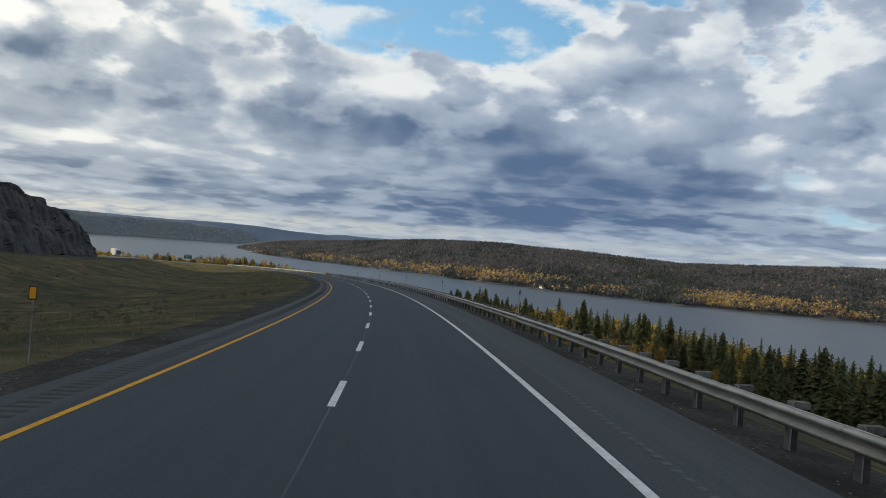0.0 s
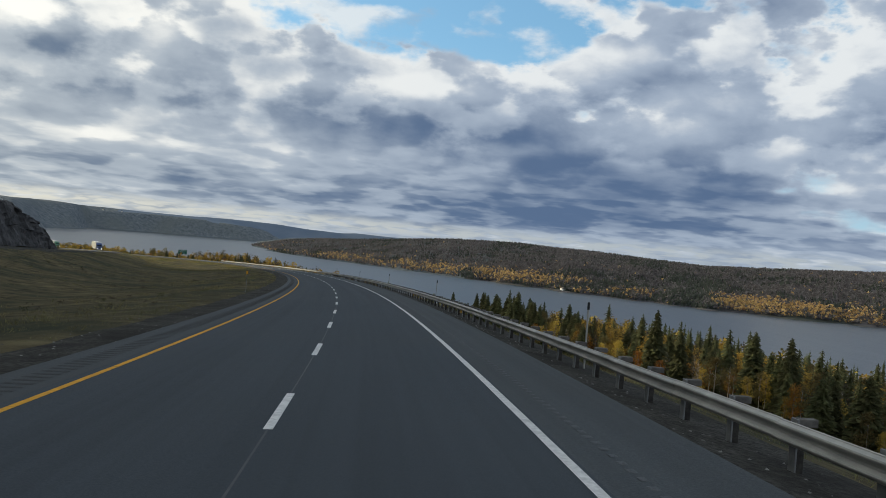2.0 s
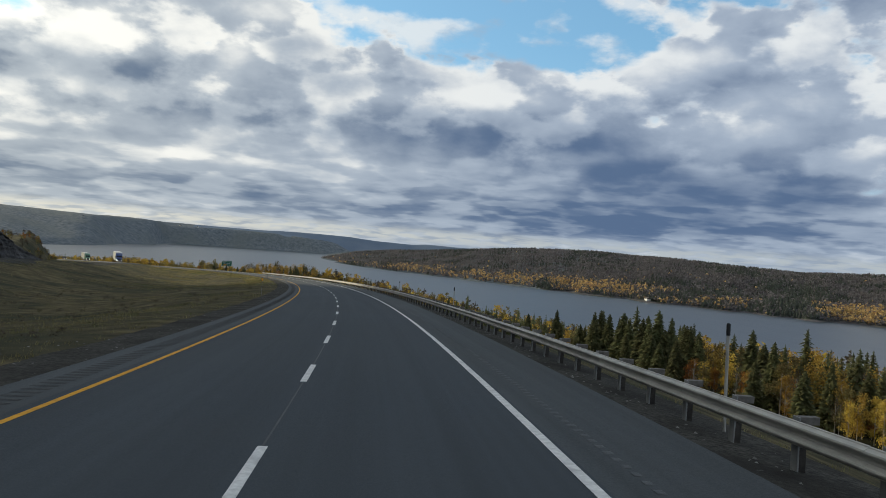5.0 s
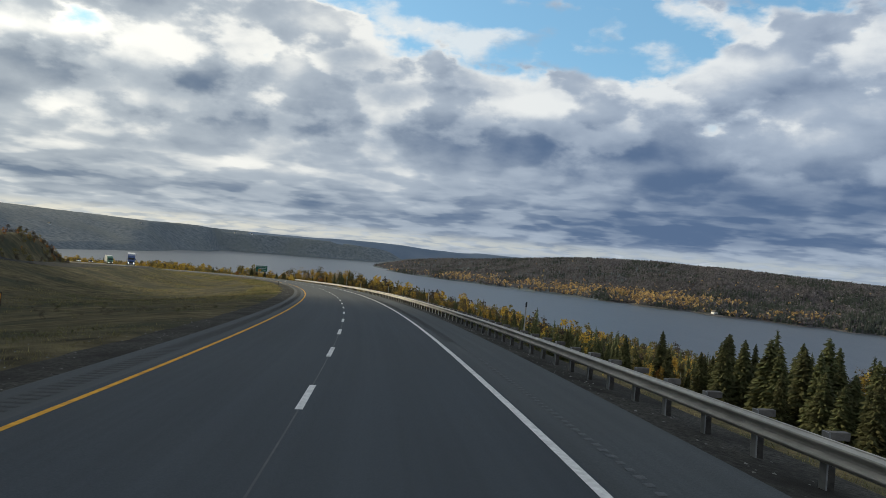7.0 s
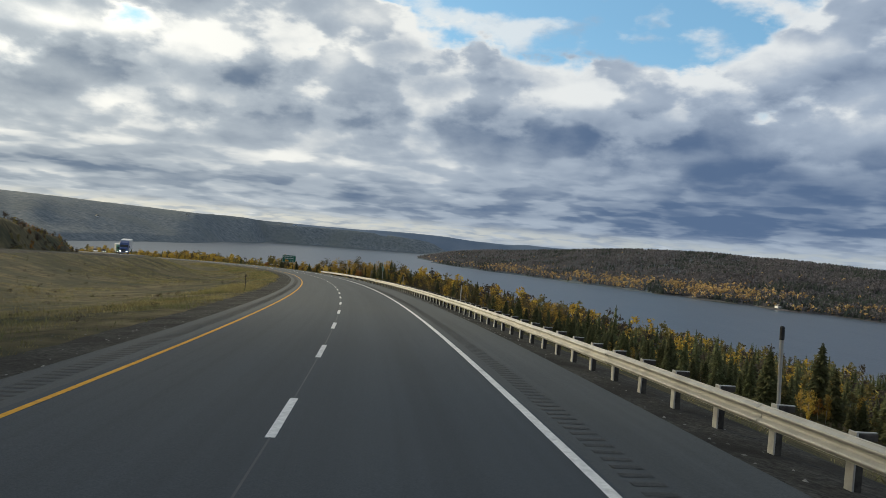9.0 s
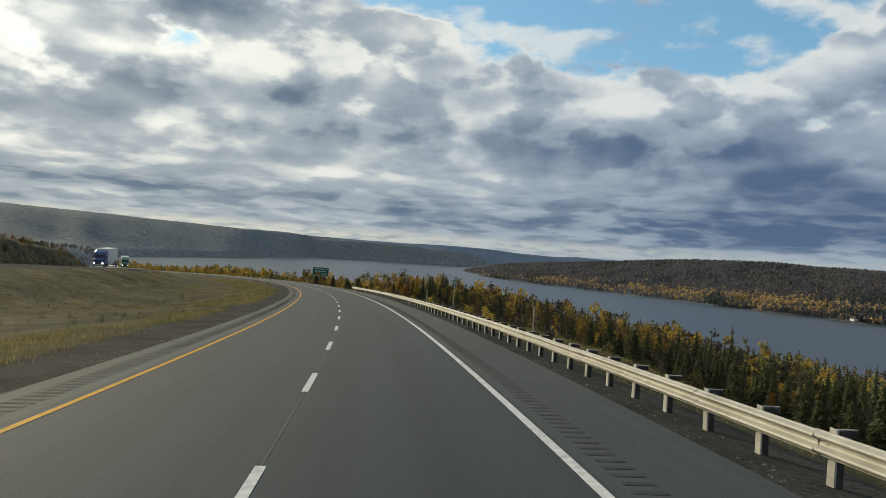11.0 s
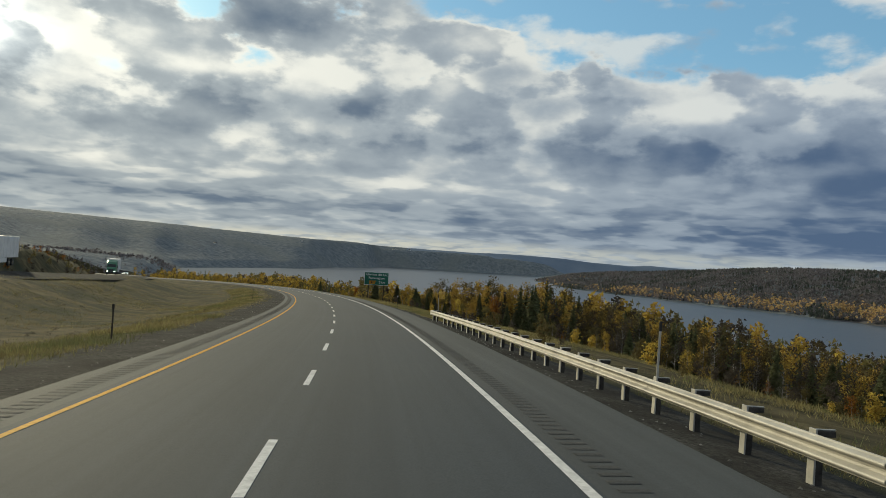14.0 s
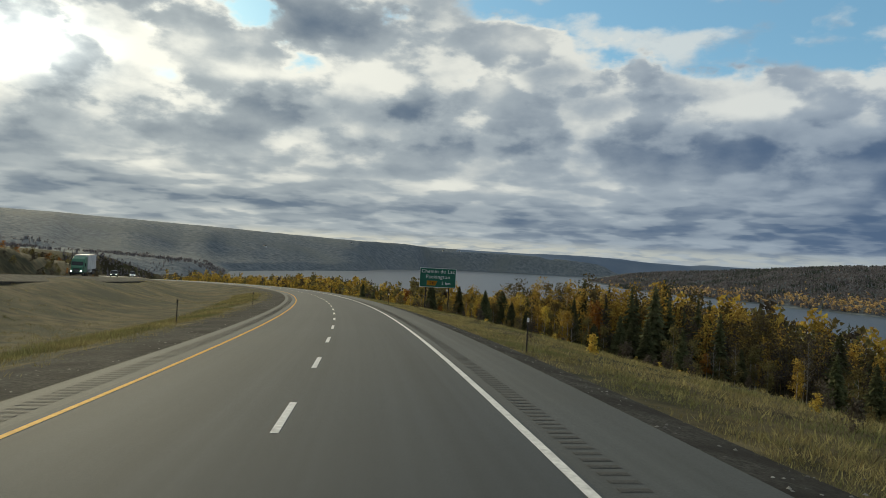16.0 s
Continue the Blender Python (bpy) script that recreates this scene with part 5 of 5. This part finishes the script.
def valley_woods():
    rng = np.random.RandomState(37); n = 5200
    az = rng.uniform(37.6, 60, n); dist = np.interp(az, (37.6, 41, 46, 60), (1640, 1550, 1490, 1460)) + rng.rand(n) * 640
    x, y = EYE0[0] - np.sin(np.radians(az)) * dist, EYE0[1] + np.cos(np.radians(az)) * dist; z = ground_height(x, y)
    open_land = value_noise(x, y, 110, 38) + 0.5 * value_noise(x, y, 40, 39) + rng.uniform(-0.12, 0.12, n)
    q = rng.rand(n); kind = np.where((z < LAKE + 1.5) | (open_land > 0.06), -1, np.where(q < 0.45, 0, 1))
    sc = rng.uniform(0.45, 0.95, n); rot = rng.rand(n) * 6.28
    P = lambda k: list(zip(x[kind == k], y[kind == k], z[kind == k] - 0.5, sc[kind == k], rot[kind == k]))
    # These conifers take the hazed grey too, which lowers their contrast.
    scatter("valley_conifer_wood", [cone_tree(60 + i, 10.0, 2.6, 5) for i in range(4)], P(0), HAZE_GREY, "haze-grey conifer woods at the end of the lake", "woods")
    scatter("valley_bare_wood", [clump_tree(70 + i, 8.5, 3.0, 4) for i in range(4)], P(1), HAZE_GREY, "grey-brown bare woods at the end of the lake", "woods")


far_woods()
valley_woods()

# ---- grass ----


def tuft(seed, h, n):
    rng = random.Random(seed); V, F = [], []
    for _ in range(n):
        a = rng.random() * 6.28; x, y = rng.gauss(0, 0.17), rng.gauss(0, 0.17); w = rng.uniform(0.006, 0.015)
        hh = h * rng.uniform(0.5, 1.1); lx, ly = rng.gauss(0, 0.6) * hh, rng.gauss(0, 0.6) * hh; b = len(V)
        V += [(x - math.cos(a) * w, y - math.sin(a) * w, -0.03), (x + math.cos(a) * w, y + math.sin(a) * w, -0.03), (x + lx, y + ly, hh)]
        F.append((b, b + 1, b + 2))
    return V, F


def grass():
    rng = np.random.RandomState(51); places = []
    for (s0, s1, d0, d1, n, big) in ((0, 640, -52, -6.8, 26000, 1.0), (0, 620, -12, -6.7, 9000, 0.8), (415, 640, 7.8, 22, 18000, 1.1), (0, 420, 8.2, 20, 5000, 0.9), (425, 620, 7.6, 11, 8000, 0.9), (430, 640, 20, 55, 9000, 1.6), (250, 520, -36, -8, 12000, 1.3), (330, 480, 8.4, 34, 11000, 1.5), (275, 430, -11.5, -7.2, 12000, 1.45), (430, 600, -14.0, -9.0, 9000, 1.4)):
        s, d = rng.uniform(s0, s1, n), rng.uniform(d0, d1, n)
        a = s / R0; x, y = -R0 + (R0 + d) * np.cos(a), (R0 + d) * np.sin(a); z = ground_height(x, y)
        keep = value_noise(x, y, 5.0, 52) * 0.5 + value_noise(x, y, 17.0, 53) * 0.7 + rng.rand(n) > 0.42
        sc = rng.uniform(0.5, 1.3, n) * big
        places += list(zip(x[keep], y[keep], z[keep], sc[keep], rng.rand(keep.sum()) * 6.28))
    scatter("grass", [tuft(i, 0.145, 11) for i in range(6)], places, BLADES, "dry yellow-green autumn grass on the verge and median", "grass")


grass()


def shrubs():
    rng = random.Random(61); V = {"y": [], "b": [], "o": []}
    for _ in range(420):
        s = rng.uniform(335, 560)
        t = float(treeline(s)); d = rng.uniform(12, min(36, t)) if rng.random() < 0.45 else rng.uniform(max(14, t - 45), t + 4)
        if 36 < d < t - 12 and rng.random() < 0.4:
            continue
        p = road_xyz(s, d); V[rng.choice("ybbboo")].append((p.x, p.y, gz(s, d), rng.uniform(0.06, 0.17), rng.random() * 6.28))
    scatter("yellow_shrubs", [leaf_crown(9, 3.2, 130 + i, 420, 0.5, 0.1, True) for i in range(3)], V["y"], LEAF_Y, "low yellow shrubs on the slope behind the guardrail", "shrubs")
    scatter("olive_shrubs", [leaf_crown(9, 3.2, 150 + i, 300, 0.5, 0.05, True) for i in range(3)], V["o"], LEAF_G, "low olive shrubs on the slope behind the guardrail", "shrubs")
    scatter("bare_shrubs", [leaf_crown(9, 3.2, 140 + i, 420, 0.4, 0.1, True) for i in range(3)], V["b"], LEAF_B, "low brown shrubs on the slope behind the guardrail", "shrubs")



def scrub_and_stones():
    rng = random.Random(83); low = {"b": [], "g": []}; stones = []
    for _ in range(2200):
        s = rng.uniform(4, 470); d = rng.uniform(-34, -8.5) if rng.random() < 0.7 else rng.uniform(-50, -34)
        p = road_xyz(s, d)
        if value_noise(np.array(p.x), np.array(p.y), 12.0, 71) > -0.1:
            low[rng.choice("bbg")].append((p.x, p.y, gz(s, d) - 0.03, rng.uniform(0.12, 0.42), rng.random() * 6.28))
    scatter("brown_scrub", [leaf_crown(0.9, 0.9, 160 + i, 60, 0.10, 0.0, True) for i in range(4)], low["b"], LEAF_B, "low brown scrub in the median grass", "scrub")
    scatter("green_scrub", [leaf_crown(0.7, 1.0, 170 + i, 60, 0.10, 0.0, True) for i in range(4)], low["g"], NEEDLES, "low dark green scrub in the median grass", "scrub")
    brush = {"b": [], "g": [], "y": []}
    for _ in range(520):
        s = rng.uniform(385, 760); d = float(bank_foot(s)) - rng.uniform(-1.0, 26.0)
        p = road_xyz(s, d); brush[rng.choice("bbbggy")].append((p.x, p.y, gz(s, d) - 0.1, rng.uniform(0.10, 0.28), rng.random() * 6.28))
    for key, mat_, word in (("b", LEAF_B, "brown"), ("g", LEAF_G, "olive"), ("y", LEAF_O, "rusty")):
        scatter("bank_brush", [leaf_crown(9, 3.6, 180 + i, 170, 0.55, 0.0, True) for i in range(3)], brush[key], mat_, word + " brush on the bank beyond the opposite carriageway", "brush")
    for _ in range(3600):
        s = rng.uniform(2, 520)
        d = (-5.1 - abs(rng.gauss(0, 1.3))) if rng.random() < 0.4 else (6.3 + abs(rng.gauss(0, 0.8)))
        p = road_xyz(s, d, -0.05 - 0.15 * max(0.0, d - 6.2) if d > 0 else -0.06)
        stones.append((p.x, p.y, max(p.z, gz(s, d)) + 0.005, rng.uniform(0.014, 0.040), rng.random() * 6.28))
    shapes = []
    for i in range(5):
        V = [(rng.uniform(0.6, 1.3), 0, 0), (0, rng.uniform(0.6, 1.3), 0), (-rng.uniform(0.6, 1.3), 0, 0), (0, -rng.uniform(0.6, 1.3), 0), (rng.uniform(-0.2, 0.2), rng.uniform(-0.2, 0.2), rng.uniform(0.5, 0.9))]
        shapes.append((V, [(0, 1, 4), (1, 2, 4), (2, 3, 4), (3, 0, 4)]))
    scatter("loose_stones", shapes, stones, STONE, "loose grey stones scattered along the gravel edges", "stones")


shrubs()
scrub_and_stones()
for kind, obs in TREES.items():
    for i, ob in enumerate(obs):
        if i not in used[kind]:
            ob.matrix_basis = on_ground(100 + 12 * i, 75 + i)
